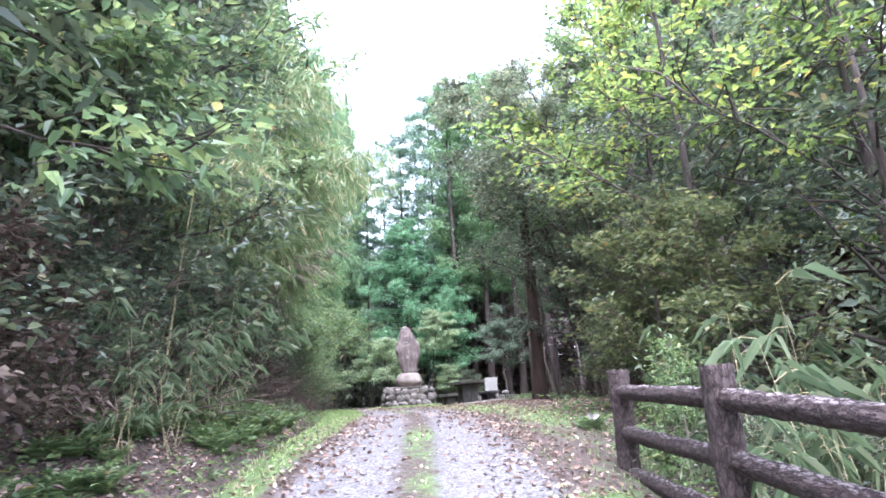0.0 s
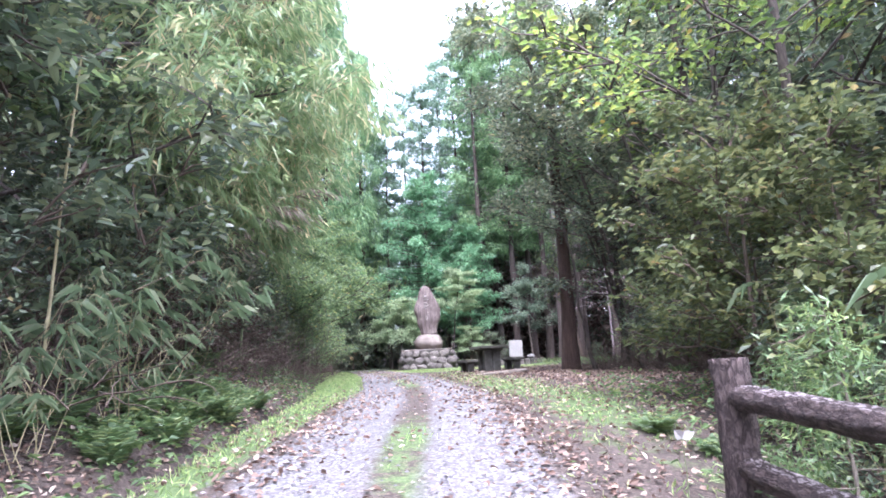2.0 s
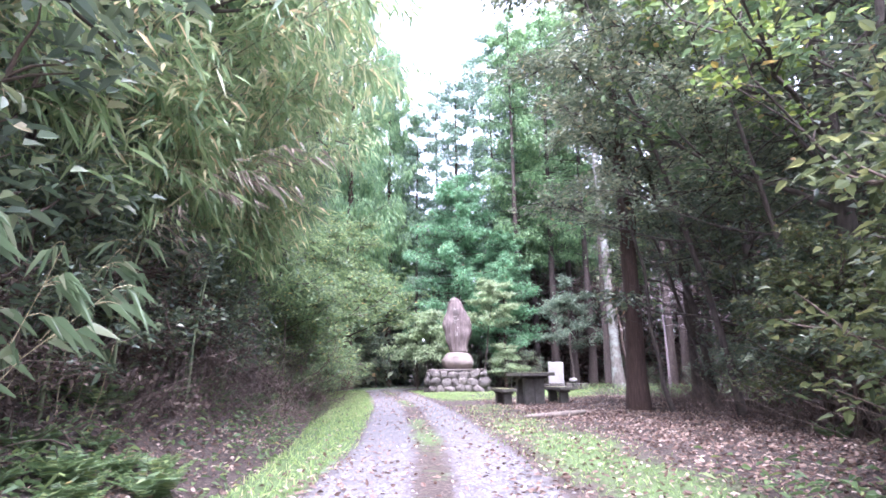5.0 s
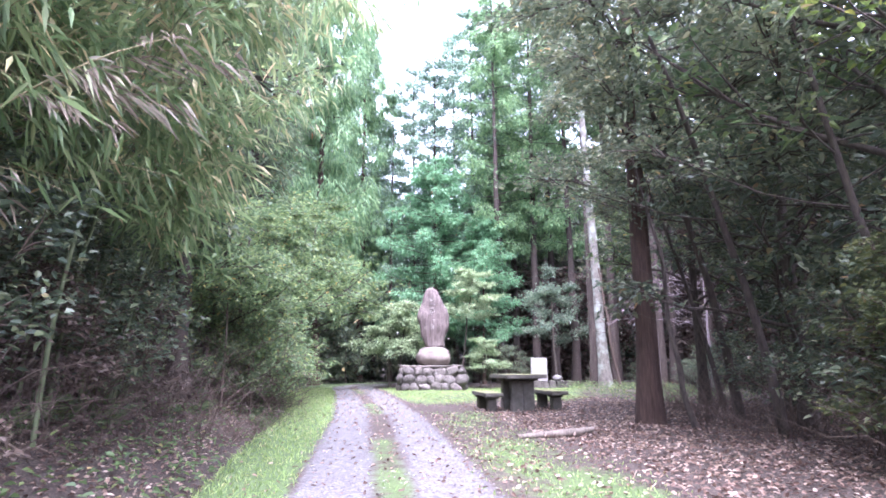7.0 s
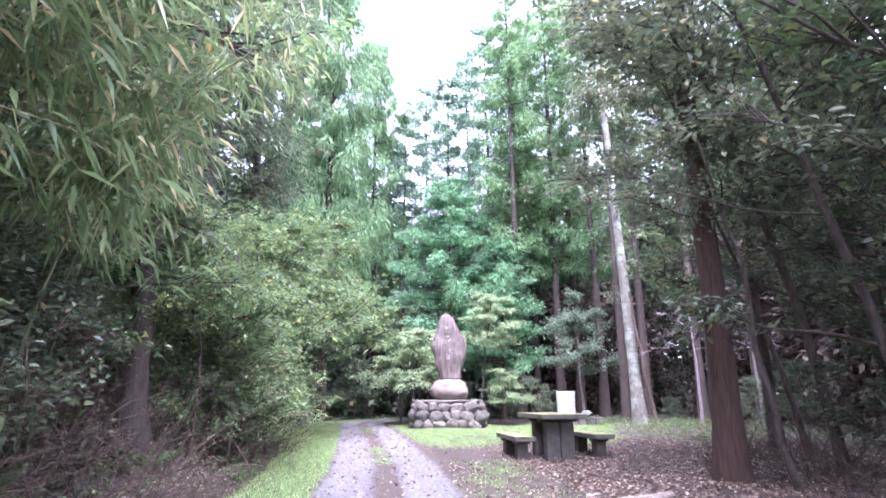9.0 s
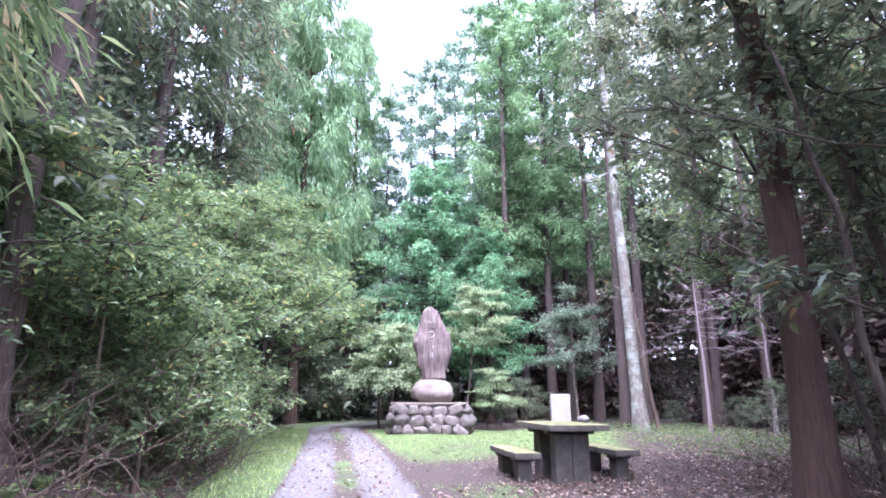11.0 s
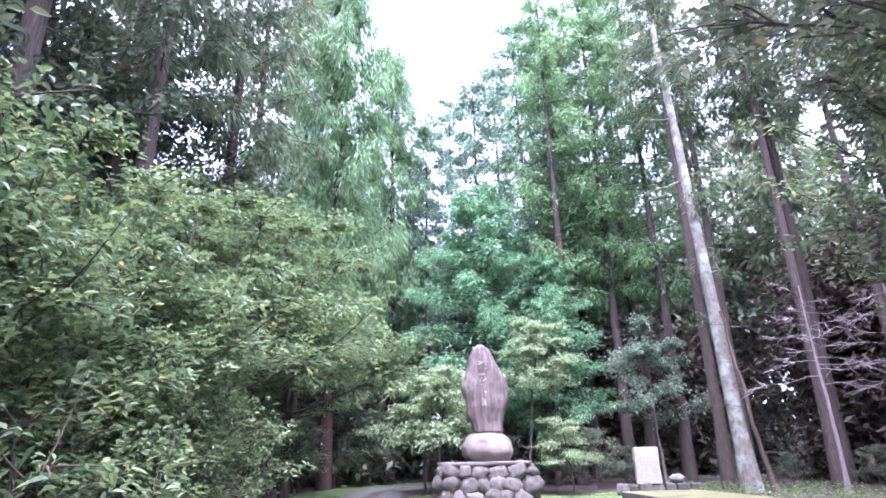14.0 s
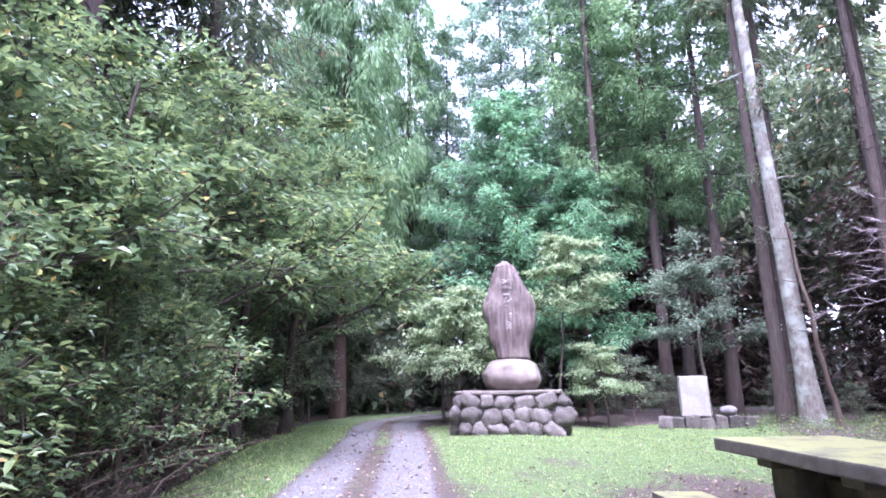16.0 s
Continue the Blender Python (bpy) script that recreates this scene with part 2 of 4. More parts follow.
def fence_material():
    """Cast concrete with deep bark plates; pale lichen and highlights coloured onto what faces the sky."""
    m, n, l, b = material("fence_log_concrete", 0.85)
    mp = n.new("ShaderNodeMapping")
    mp.inputs["Scale"].default_value = (46, 46, 20)
    l.new(object_coords(n), mp.inputs[0])
    warp = noise_tex(n, l, 1.0, 5, 0.7, mp.outputs[0])
    bent = n.new("ShaderNodeMix")
    bent.data_type = "VECTOR"
    bent.inputs[0].default_value = 0.72
    l.new(mp.outputs[0], bent.inputs[4])
    l.new(warp.outputs["Color"], bent.inputs[5])
    vo = n.new("ShaderNodeTexVoronoi")
    vo.feature = "DISTANCE_TO_EDGE"
    vo.inputs["Scale"].default_value = 2.2
    l.new(bent.outputs[1], vo.inputs["Vector"])
    mul = n.new("ShaderNodeMath")
    mul.operation = "MULTIPLY"
    l.new(warp.outputs[0], mul.inputs[0])
    l.new(ramp(n, l, vo.outputs["Distance"], [(0.0, (0.35, 0.35, 0.35)), (0.16, (1, 1, 1))]).outputs[0], mul.inputs[1])
    c = ramp(n, l, mul.outputs[0], [(0.12, (0.03, 0.021, 0.019)), (0.42, (0.07, 0.05, 0.045)), (0.65, (0.115, 0.088, 0.08))]).outputs[0]
    geo = n.new("ShaderNodeNewGeometry")
    sx = n.new("ShaderNodeSeparateXYZ")
    l.new(geo.outputs["Normal"], sx.inputs[0])
    up = n.new("ShaderNodeMath")
    up.operation = "MULTIPLY"
    l.new(sx.outputs[2], up.inputs[0])
    l.new(mul.outputs[0], up.inputs[1])
    f = ramp(n, l, up.outputs[0], [(0.34, (0, 0, 0)), (0.52, (0.75, 0.75, 0.75))]).outputs[0]
    l.new(mixed(n, l, f, c, (0.3, 0.265, 0.26)), b.inputs["Base Color"])
    bumped(n, l, b, mul.outputs[0], 1.0, 0.03)
    return m


fence_concrete = fence_material()


def ground_material():
    m, n, l, b = material("forest_road_ground", 0.95)
    tc = n.new("ShaderNodeTexCoord").outputs["Object"]

    def attr(key):
        a = n.new("ShaderNodeAttribute")
        a.attribute_name = key
        return a.outputs["Fac"]
    big = noise_tex(n, l, 0.9, 6, 0.65, tc)
    mid = noise_tex(n, l, 6.0, 8, 0.7, tc)
    fine = noise_tex(n, l, 34.0, 6, 0.75, tc)
    vo = n.new("ShaderNodeTexVoronoi")
    vo.inputs["Scale"].default_value = 48
    l.new(tc, vo.inputs["Vector"])
    gravel = ramp(n, l, vo.outputs["Color"], [(0.15, (0.068, 0.065, 0.065)), (0.5, (0.125, 0.119, 0.118)), (0.9, (0.2, 0.19, 0.187))]).outputs[0]
    gravel = mixed(n, l, ramp(n, l, mid.outputs[0], [(0.45, (0, 0, 0)), (0.7, (0.6, 0.6, 0.6))]).outputs[0], gravel, (0.075, 0.066, 0.062))
    litter = ramp(n, l, fine.outputs[0], [(0.3, (0.02, 0.016, 0.013)), (0.5, (0.055, 0.042, 0.034)), (0.68, (0.13, 0.1, 0.083))]).outputs[0]
    turf = ramp(n, l, fine.outputs[0], [(0.3, (0.035, 0.052, 0.02)), (0.55, (0.085, 0.125, 0.045)), (0.75, (0.145, 0.185, 0.08))]).outputs[0]

    def uneven(key, amount):
        s = n.new("ShaderNodeMath")
        s.operation = "MULTIPLY_ADD"
        l.new(mid.outputs[0], s.inputs[0])
        s.inputs[1].default_value = amount
        l.new(attr(key), s.inputs[2])
        k = n.new("ShaderNodeMath")
        k.operation = "SUBTRACT"
        l.new(s.outputs[0], k.inputs[0])
        k.inputs[1].default_value = amount * 0.5
        return ramp(n, l, k.outputs[0], [(0.35, (0, 0, 0)), (0.65, (1, 1, 1))]).outputs[0]
    c = mixed(n, l, uneven("turf", 1.6), litter, turf)
    c = mixed(n, l, uneven("gravel", 1.1), c, gravel)
    l.new(c, b.inputs["Base Color"])
    add = n.new("ShaderNodeMath")
    l.new(fine.outputs[0], add.inputs[0])
    l.new(vo.outputs["Distance"], add.inputs[1])
    bumped(n, l, b, add.outputs[0], 0.6, 0.02)
    return m


ground_mat = ground_material()

# ---- mesh helpers ----
rng = np.random.default_rng(7)


def mesh_of(name, verts, faces, mat, rnd=None, smooth=False):
    """A mesh from arrays; faces all have the same number of corners."""
    verts, faces = np.asarray(verts, np.float32), np.asarray(faces, np.int32)
    me = bpy.data.meshes.new(name)
    k = faces.shape[1]
    me.vertices.add(len(verts))
    me.vertices.foreach_set("co", verts.ravel())
    me.loops.add(faces.size)
    me.loops.foreach_set("vertex_index", faces.ravel())
    me.polygons.add(len(faces))
    me.polygons.foreach_set("loop_start", np.arange(0, faces.size, k, dtype=np.int32))
    me.polygons.foreach_set("use_smooth", np.full(len(faces), smooth))
    me.materials.append(mat)
    if rnd is not None:
        a = me.attributes.new("rnd", "FLOAT", "POINT")
        a.data.foreach_set("value", np.asarray(rnd, np.float32))
    me.update(calc_edges=True)
    return me


def unit(v):
    return v / np.maximum(np.linalg.norm(v, axis=-1, keepdims=True), 1e-6)


def leaf_arrays(p, d, length, width, droop=0.25, seed=None, facing=None):
    """Ovate blades folded along the midrib: base p, way d."""
    g = rng if seed is None else np.random.default_rng(seed)
    n = len(p)
    d = unit(d)
    up = np.tile((0, 0, 1.0), (n, 1)) if facing is None else facing
    s = unit(np.cross(d, up + g.normal(0, 0.45, (n, 3))))
    u = np.cross(s, d)
    length = np.broadcast_to(length, n)[:, None] * g.uniform(0.7, 1.25, (n, 1))
    width = np.broadcast_to(width, n)[:, None] * g.uniform(0.8, 1.2, (n, 1)) * 0.5
    sag = np.zeros((n, 3))
    sag[:, 2] = -1
    sag = sag * length * droop
    r1, r2 = p + d * length * 0.3 + s * width + u * width * 0.35, p + d * length * 0.68 + s * width * 0.75 + u * width * 0.3 + sag * 0.5
    l1, l2 = p + d * length * 0.3 - s * width + u * width * 0.35, p + d * length * 0.68 - s * width * 0.75 + u * width * 0.3 + sag * 0.5
    tip = p + d * length + sag
    v = np.stack([p, r1, r2, tip, l2, l1], 1).reshape(-1, 3)
    i = np.arange(n)[:, None] * 6
    f = np.concatenate([i + (0, 1, 2, 3), i + (0, 3, 4, 5)], 0)
    return v, f, np.repeat(g.random(n), 6)


def blade_arrays(p, d, length, width, droop=0.5, seed=None):
    """Narrow kites: bamboo leaves, needles, straw."""
    g = rng if seed is None else np.random.default_rng(seed)
    n = len(p)
    d = unit(d)
    s = unit(np.cross(d, np.tile((0, 0, 1.0), (n, 1)) + g.normal(0, 0.5, (n, 3))))
    length = np.broadcast_to(length, n)[:, None] * g.uniform(0.65, 1.3, (n, 1))
    width = np.broadcast_to(width, n)[:, None] * 0.5
    sag = np.zeros((n, 3))
    sag[:, 2] = -1
    sag = sag * length * droop
    m = p + d * length * 0.4 + sag * 0.2
    v = np.stack([p, m + s * width, p + d * length + sag, m - s * width], 1).reshape(-1, 3)
    i = np.arange(n)[:, None] * 4
    f = np.concatenate([i + (0, 1, 2), i + (0, 2, 3)], 0)
    return v, f, np.repeat(g.random(n), 4)


def tube_arrays(lines, sides=6):
    """Tapered tubes round polylines: each (points, radii)."""
    vs, fs, base = [], [], 0
    a = np.linspace(0, 2 * np.pi, sides, endpoint=False)
    for pts, rad in lines:
        pts, rad = np.asarray(pts, float), np.asarray(rad, float)
        t = unit(np.gradient(pts, axis=0))
        ref = np.where(np.abs(t[:, 2:3]) > 0.9, np.array([[1.0, 0, 0]]), np.array([[0, 0, 1.0]]))
        u = unit(np.cross(t, ref))
        w = np.cross(t, u)
        ring = pts[:, None] + rad[:, None, None] * (np.cos(a)[None, :, None] * u[:, None] + np.sin(a)[None, :, None] * w[:, None])
        k = len(pts)
        vs.append(ring.reshape(-1, 3))
        i, j = np.meshgrid(np.arange(k - 1), np.arange(sides), indexing="ij")
        j2 = (j + 1) % sides
        fs.append(base + np.stack([i * sides + j, i * sides + j2, (i + 1) * sides + j2, (i + 1) * sides + j], -1).reshape(-1, 4))
        base += k * sides
    return np.concatenate(vs), np.concatenate(fs)


def joined(*sets):
    vs, fs, rs, base = [], [], [], 0
    for v, f, r in sets:
        vs.append(v), fs.append(f + base), rs.append(r)
        base += len(v)
    return np.concatenate(vs), np.concatenate(fs), np.concatenate(rs)


def piece(name, me, parent, label="", m=None):
    ob = new(name, me)
    ob.parent = parent
    if m is not None:
        ob.matrix_basis = m
    if label:
        tagged(ob, label)
    return ob


def part(name, bm, mat, parent, label="", m=None, smooth=False):
    me = bpy.data.meshes.new(name)
    bm.to_mesh(me)
    bm.free()
    me.materials.append(mat)
    if smooth:
        for p in me.polygons:
            p.use_smooth = True
    return piece(name, me, parent, label, m)


def box(sx, sy, sz, bevel=0.0, cuts=0, rough=0.0, seed=0):
    """A block on the ground plane, bevelled, its faces slightly uneven."""
    bm = bmesh.new()
    bmesh.ops.create_cube(bm, size=1)
    for v in bm.verts:
        v.co = Vector((v.co.x * sx, v.co.y * sy, (v.co.z + 0.5) * sz))
    if bevel:
        bmesh.ops.bevel(bm, geom=list(bm.edges), offset=bevel, segments=2, affect="EDGES", profile=0.6)
    if cuts:
        bmesh.ops.subdivide_edges(bm, edges=[e for e in bm.edges if e.calc_length() > 0.12], cuts=cuts, use_grid_fill=True)
    if rough:
        for v in bm.verts:
            v.co += noise.noise_vector(v.co * 4 + Vector((seed, seed * 2, 0))) * rough
    return bm


def rock(sx, sy, sz, seed, rough=0.18, level=2):
    """A worn stone, centred."""
    bm = bmesh.new()
    bmesh.ops.create_icosphere(bm, subdivisions=level, radius=0.5)
    for v in bm.verts:
        k = v.co.normalized()
        s = 1 + rough * noise.noise(k * 1.6 + Vector((seed * 3.1, 0, 0))) + rough * 0.4 * noise.noise(k * 4 + Vector((0, seed * 1.7, 0)))
        v.co = Vector((v.co.x * sx, v.co.y * sy, v.co.z * sz)) * s
    return bm


def thing(name, x, y, z, label, category, group="", kind="", turn=0.0, tilt=(0, 0)):
    ob = new(name)
    ob.empty_display_size = 0.2
    ob.matrix_basis = pose(x, y, z, tilt[0], tilt[1], turn)
    return tagged(ob, label, category, group, kind)


# ---- the lie of the land ----
PROFILE_Y = [-40, -6, -1.4, 0.2, 2.1, 4.7, 6, 7.5, 10.3, 13, 20, 29, 60]
PROFILE_Z = [-5.0, -1.75, -1.2, -1.06, -0.82, -0.42, -0.3, -0.2, -0.11, -0.05, 0.0, 0.06, 0.3]
ROAD = np.array([(-1.2, -40), (-0.8, -6), (-0.65, 2), (-0.5, 6), (-0.45, 8.5), (-0.6, 11), (-1.37, 18), (-2.05, 22.5), (-3.2, 29.5), (-3.9, 33), (-4.1, 35.5), (-3.4, 38.3), (-1.4, 40.3), (3, 41.6), (14, 43)], float)


def road_offset(x, y):
    """Signed distance to the road's middle: right of it is positive."""
    best, sign = np.full(np.shape(x), 1e9), np.ones(np.shape(x))
    for a, b in zip(ROAD[:-1], ROAD[1:]):
        d = b - a
        t = np.clip(((x - a[0]) * d[0] + (y - a[1]) * d[1]) / (d @ d), 0, 1)
        px, py = x - a[0] - t * d[0], y - a[1] - t * d[1]
        q = np.hypot(px, py)
        s = np.sign(d[1] * px - d[0] * py)
        near = q < best
        best, sign = np.where(near, q, best), np.where(near, s, sign)
    return best * np.where(sign == 0, 1, sign)


def smooth01(v):
    v = np.clip(v, 0, 1)
    return v * v * (3 - 2 * v)


def wave(x, y):
    return 0.5 * np.sin(x * 1.3 + 0.7 * y) + 0.3 * np.sin(x * 2.9 - y * 1.7 + 1) + 0.2 * np.sin(5.1 * x + 4.3 * y)


def half_width(y):
    return np.interp(y, [-6, 3, 6, 11, 40], [1.3, 1.3, 1.12, 0.9, 1.0])


def verge_width(y):
    return np.interp(y, [-2, 4, 8, 14, 20, 26, 32], [0.5, 0.45, 0.6, 0.95, 1.1, 1.6, 1.8])


def ground_z(x, y):
    x, y = np.asarray(x, float), np.asarray(y, float)
    d = road_offset(x, y)
    z = np.interp(y, PROFILE_Y, PROFILE_Z)
    w = half_width(y)
    z = z - 0.035 * np.exp(-((np.abs(d) - 0.62) / 0.22) ** 2)
    out = -d - w - verge_width(y)
    left = (d < 0) & (y < 44)
    bank = -0.16 * np.exp(-((out - 0.15) / 0.2) ** 2) + 0.75 * smooth01((out - 0.2) / 2.2) + 0.16 * np.clip(out - 2, 0, 30)
    z = z + np.where(left, bank * smooth01((36 - y) / 5), 0)
    drop = -2.0 * smooth01((d - 1.45) / 3.2) * smooth01((6.5 - y) / 4.0)
    z = z + np.where(d > 0, drop, 0)
    z = z + 0.05 * wave(x * 0.7, y * 0.7) * smooth01((np.abs(d) - w - 0.6) / 1.5)
    z = z + 0.2 * np.clip(np.hypot(x * 0.9, y - 20) - 38, 0, 30)
    return z


def gz(x, y):
    return float(ground_z(x, y))


def lawn(x, y):
    """How grassy the ground is."""
    d = road_offset(x, y)
    w, vw = half_width(y), verge_width(y)
    left = smooth01((-d - w + 0.15) / 0.25) * smooth01((w + vw + 0.15 + d) / 0.3) * (d < 0)
    field = smooth01((d - w + 0.1) / 0.5) * smooth01((5.6 - x + 0.25 * (y - 27)) / 1.5) * smooth01((y - 19.5) / 5) * smooth01((33.5 - y) / 1.5) * (d > 0) * np.clip(0.75 + 0.6 * wave(x * 0.8 + 2, y * 0.8) + 0.12 * (y - 23), 0.1, 1)
    strip = np.exp(-((d - w - 0.7) / 0.75) ** 2) * (d > 0) * (y < 19) * np.clip(0.6 + 0.4 * wave(x * 1.3, y * 0.9), 0.25, 0.85)
    middle = np.exp(-((d - 0.06 * wave(x, y * 0.6)) / 0.34) ** 2) * np.clip(0.42 + 0.45 * wave(x * 0.9 + 3, y * 1.3), 0.1, 0.7)
    moss = 0.9 * np.exp(-((x - 0.72) ** 2 + (y - 2.8) ** 2) / 0.14)
    return np.clip(np.maximum.reduce([left, field, strip, middle, moss]), 0, 1)


def build_ground():
    xs = np.concatenate([[-400, -200, -100, -60, -40, -30], np.arange(-22, -7, 0.6), np.arange(-7, 7, 0.13), np.arange(7, 22, 0.6), [24, 30, 40, 60, 100, 200, 400]])
    ys = np.concatenate([[-400, -200, -100, -50, -30, -20, -12], np.arange(-8, 34, 0.15), np.arange(34, 60, 0.6), [62, 70, 85, 100, 200, 400]])
    gx, gy = np.meshgrid(xs, ys)
    z = ground_z(gx, gy)
    v = np.stack([gx, gy, z], -1).reshape(-1, 3)
    nx = len(xs)
    i, j = np.meshgrid(np.arange(len(ys) - 1), np.arange(nx - 1), indexing="ij")
    k = i * nx + j
    f = np.stack([k, k + 1, k + nx + 1, k + nx], -1).reshape(-1, 4)
    me = mesh_of("ground", v, f, ground_mat, None, True)
    d = road_offset(gx, gy)
    w = half_width(gy)
    gravel = smooth01((w + 0.02 + 0.14 * smooth01((gy - 6) / 3) - np.abs(d)) / 0.45) * (1 - 0.8 * np.exp(-(d / 0.27) ** 2))
    for key, val in (("gravel", gravel), ("turf", lawn(gx, gy))):
        a = me.attributes.new(key, "FLOAT", "POINT")
        a.data.foreach_set("value", val.ravel().astype(np.float32))
    tagged(new("ground", me), "forest floor with a gravel track, mossy grass and fallen leaves", "ground", "", "structure")


build_ground()

# ---- trees ----
def branch(g, start, way, length, radius, steps=6, wander=0.12, lift=0.0):
    """A curved limb: points and radii."""
    p, d, pts = np.array(start, float), unit(np.array(way, float)), []
    for i in range(steps + 1):
        pts.append(p.copy())
        d = unit(d + g.normal(0, wander, 3) + np.array([0, 0, lift]))
        p = p + d * length / steps
    return np.array(pts), radius * np.linspace(1, 0.25, steps + 1)


def crown_tree(seed, height, clear, spread, limbs, twigs, per_twig, leaf, width, girth, mats, flat=0.5, lift=0.05, tilt=(0, 0), kind="leaf", droop=0.25, puff=0.28, layer=0.4):
    """Meshes of a broadleaf tree: trunk, limbs, crown."""
    g = np.random.default_rng(seed)
    k = 10
    zs = np.linspace(0, 1, k)
    trunk = np.stack([tilt[0] * zs ** 1.4 + np.cumsum(g.normal(0, 0.03, k)) * height / 8, tilt[1] * zs ** 1.4 + np.cumsum(g.normal(0, 0.03, k)) * height / 8, zs * height], 1)
    trunk[0, :2] = 0
    trunk[0, 2] = -0.25
    rad = girth * (1 - 0.8 * zs)
    rad[0] *= 1.5
    lines, fine, tips, ways = [], [], [], []
    for i in range(limbs):
        f = clear + (0.97 - clear) * (i + g.random()) / limbs
        c = np.array([np.interp(f, zs, trunk[:, a]) for a in range(3)])
        a = i * 2.4 + g.normal(0, 0.3)
        size = spread * (1.15 - 0.75 * (f - clear) / (1 - clear)) * g.uniform(0.75, 1.2)
        pts, r = branch(g, c, (math.cos(a), math.sin(a), flat * g.uniform(0.3, 1.3)), size, girth * 0.32 * (1.2 - f), 6, 0.13, lift)
        lines.append((pts, r))
        for j in range(twigs):
            q = g.uniform(0.3, 1.0)
            s = np.array([np.interp(q, np.linspace(0, 1, 7), pts[:, a2]) for a2 in range(3)])
            w = unit(pts[-1] - pts[0]) + g.normal(0, 0.6, 3) * (1, 1, 0.5)
            tp, tr = branch(g, s, w, size * g.uniform(0.2, 0.42), 0.012 + girth * 0.05, 3, 0.2, lift)
            fine.append((tp, tr))
            m = per_twig
            pick = g.uniform(0.25, 1.05, m)
            base = np.stack([np.interp(pick, np.linspace(0, 1, 4), tp[:, a2]) for a2 in range(3)], 1)
            tips.append(base + g.normal(0, puff * 0.5, (m, 3)) * (1, 1, layer))
            ways.append(unit(w) * 0.6 + g.normal(0, 0.7, (m, 3)) * (1, 1, layer))
    p, d = np.concatenate(tips), np.concatenate(ways)
    arr = leaf_arrays(p, d, leaf, width, droop, seed) if kind == "leaf" else blade_arrays(p, d, leaf, width, droop, seed)
    tv, tf = tube_arrays([(trunk, rad)], 12)
    lv, lf, _ = joined(*((*tube_arrays(q, k), np.zeros(1)) for q, k in ((lines, 5), (fine, 3))))
    return (mesh_of("trunk", tv, tf, mats[0], None, True), mesh_of("branchwork", lv, lf, mats[0], None, True), mesh_of("crown", arr[0], arr[1], mats[1], arr[2]))


def conifer(seed, height, clear, reach, whorls, sprays, needle, width, girth, mats, hang=0.35, density=14, bare=0):
    """Meshes of a conifer: a straight trunk, drooping boughs of needle sprays."""
    g = np.random.default_rng(seed)
    zs = np.linspace(0, 1, 12)
    trunk = np.stack([np.cumsum(g.normal(0, 0.02, 12)), np.cumsum(g.normal(0, 0.02, 12)), zs * height], 1)
    trunk[0] = (0, 0, -0.3)
    rad = girth * (1 - 0.88 * zs)
    rad[0] *= 1.35
    lines, ps, ds = [], [], []
    for i in range(bare):
        f = g.uniform(0.12, clear)
        a = g.uniform(0, 6.28)
        lines.append(branch(g, (0, 0, f * height), (math.cos(a), math.sin(a), g.normal(-0.1, 0.2)), g.uniform(0.5, 1.4), 0.018, 4, 0.15))
    for i in range(whorls):
        f = clear + (0.99 - clear) * (i + g.random()) / whorls
        c = np.array([np.interp(f, zs, trunk[:, a]) for a in range(3)])
        size = reach * ((1 - (f - clear) / (1 - clear)) ** 0.7 * 0.9 + 0.12) * g.uniform(0.65, 1.2)
        a = i * 2.4 + g.normal(0, 0.4)
        pts, r = branch(g, c, (math.cos(a), math.sin(a), g.uniform(-0.1, 0.4)), size, min(0.03, girth * 0.35), 6, 0.1, -0.06)
        lines.append((pts, r))
        for j in range(sprays):
            q = g.uniform(0.2, 1.05)
            s = np.array([np.interp(q, np.linspace(0, 1, 7), pts[:, b]) for b in range(3)])
            w = unit(pts[-1] - pts[0]) + g.normal(0, 0.55, 3) - np.array([0, 0, hang])
            run = g.uniform(0, 1, (density, 1)) * size * 0.3
            ps.append(s + unit(w) * run + g.normal(0, 0.05 + 0.04 * reach, (density, 3)))
            ds.append(unit(w) + g.normal(0, 0.55, (density, 3)))
    p, d = np.concatenate(ps), np.concatenate(ds)
    v, f, r = blade_arrays(p, d, needle, width, hang, seed)
    tv, tf = tube_arrays([(trunk, rad)], 12)
    lv, lf = tube_arrays(lines, 4)
    return (mesh_of("trunk", tv, tf, mats[0], None, True), mesh_of("branchwork", lv, lf, mats[0], None, True), mesh_of("crown", v, f, mats[1], r))


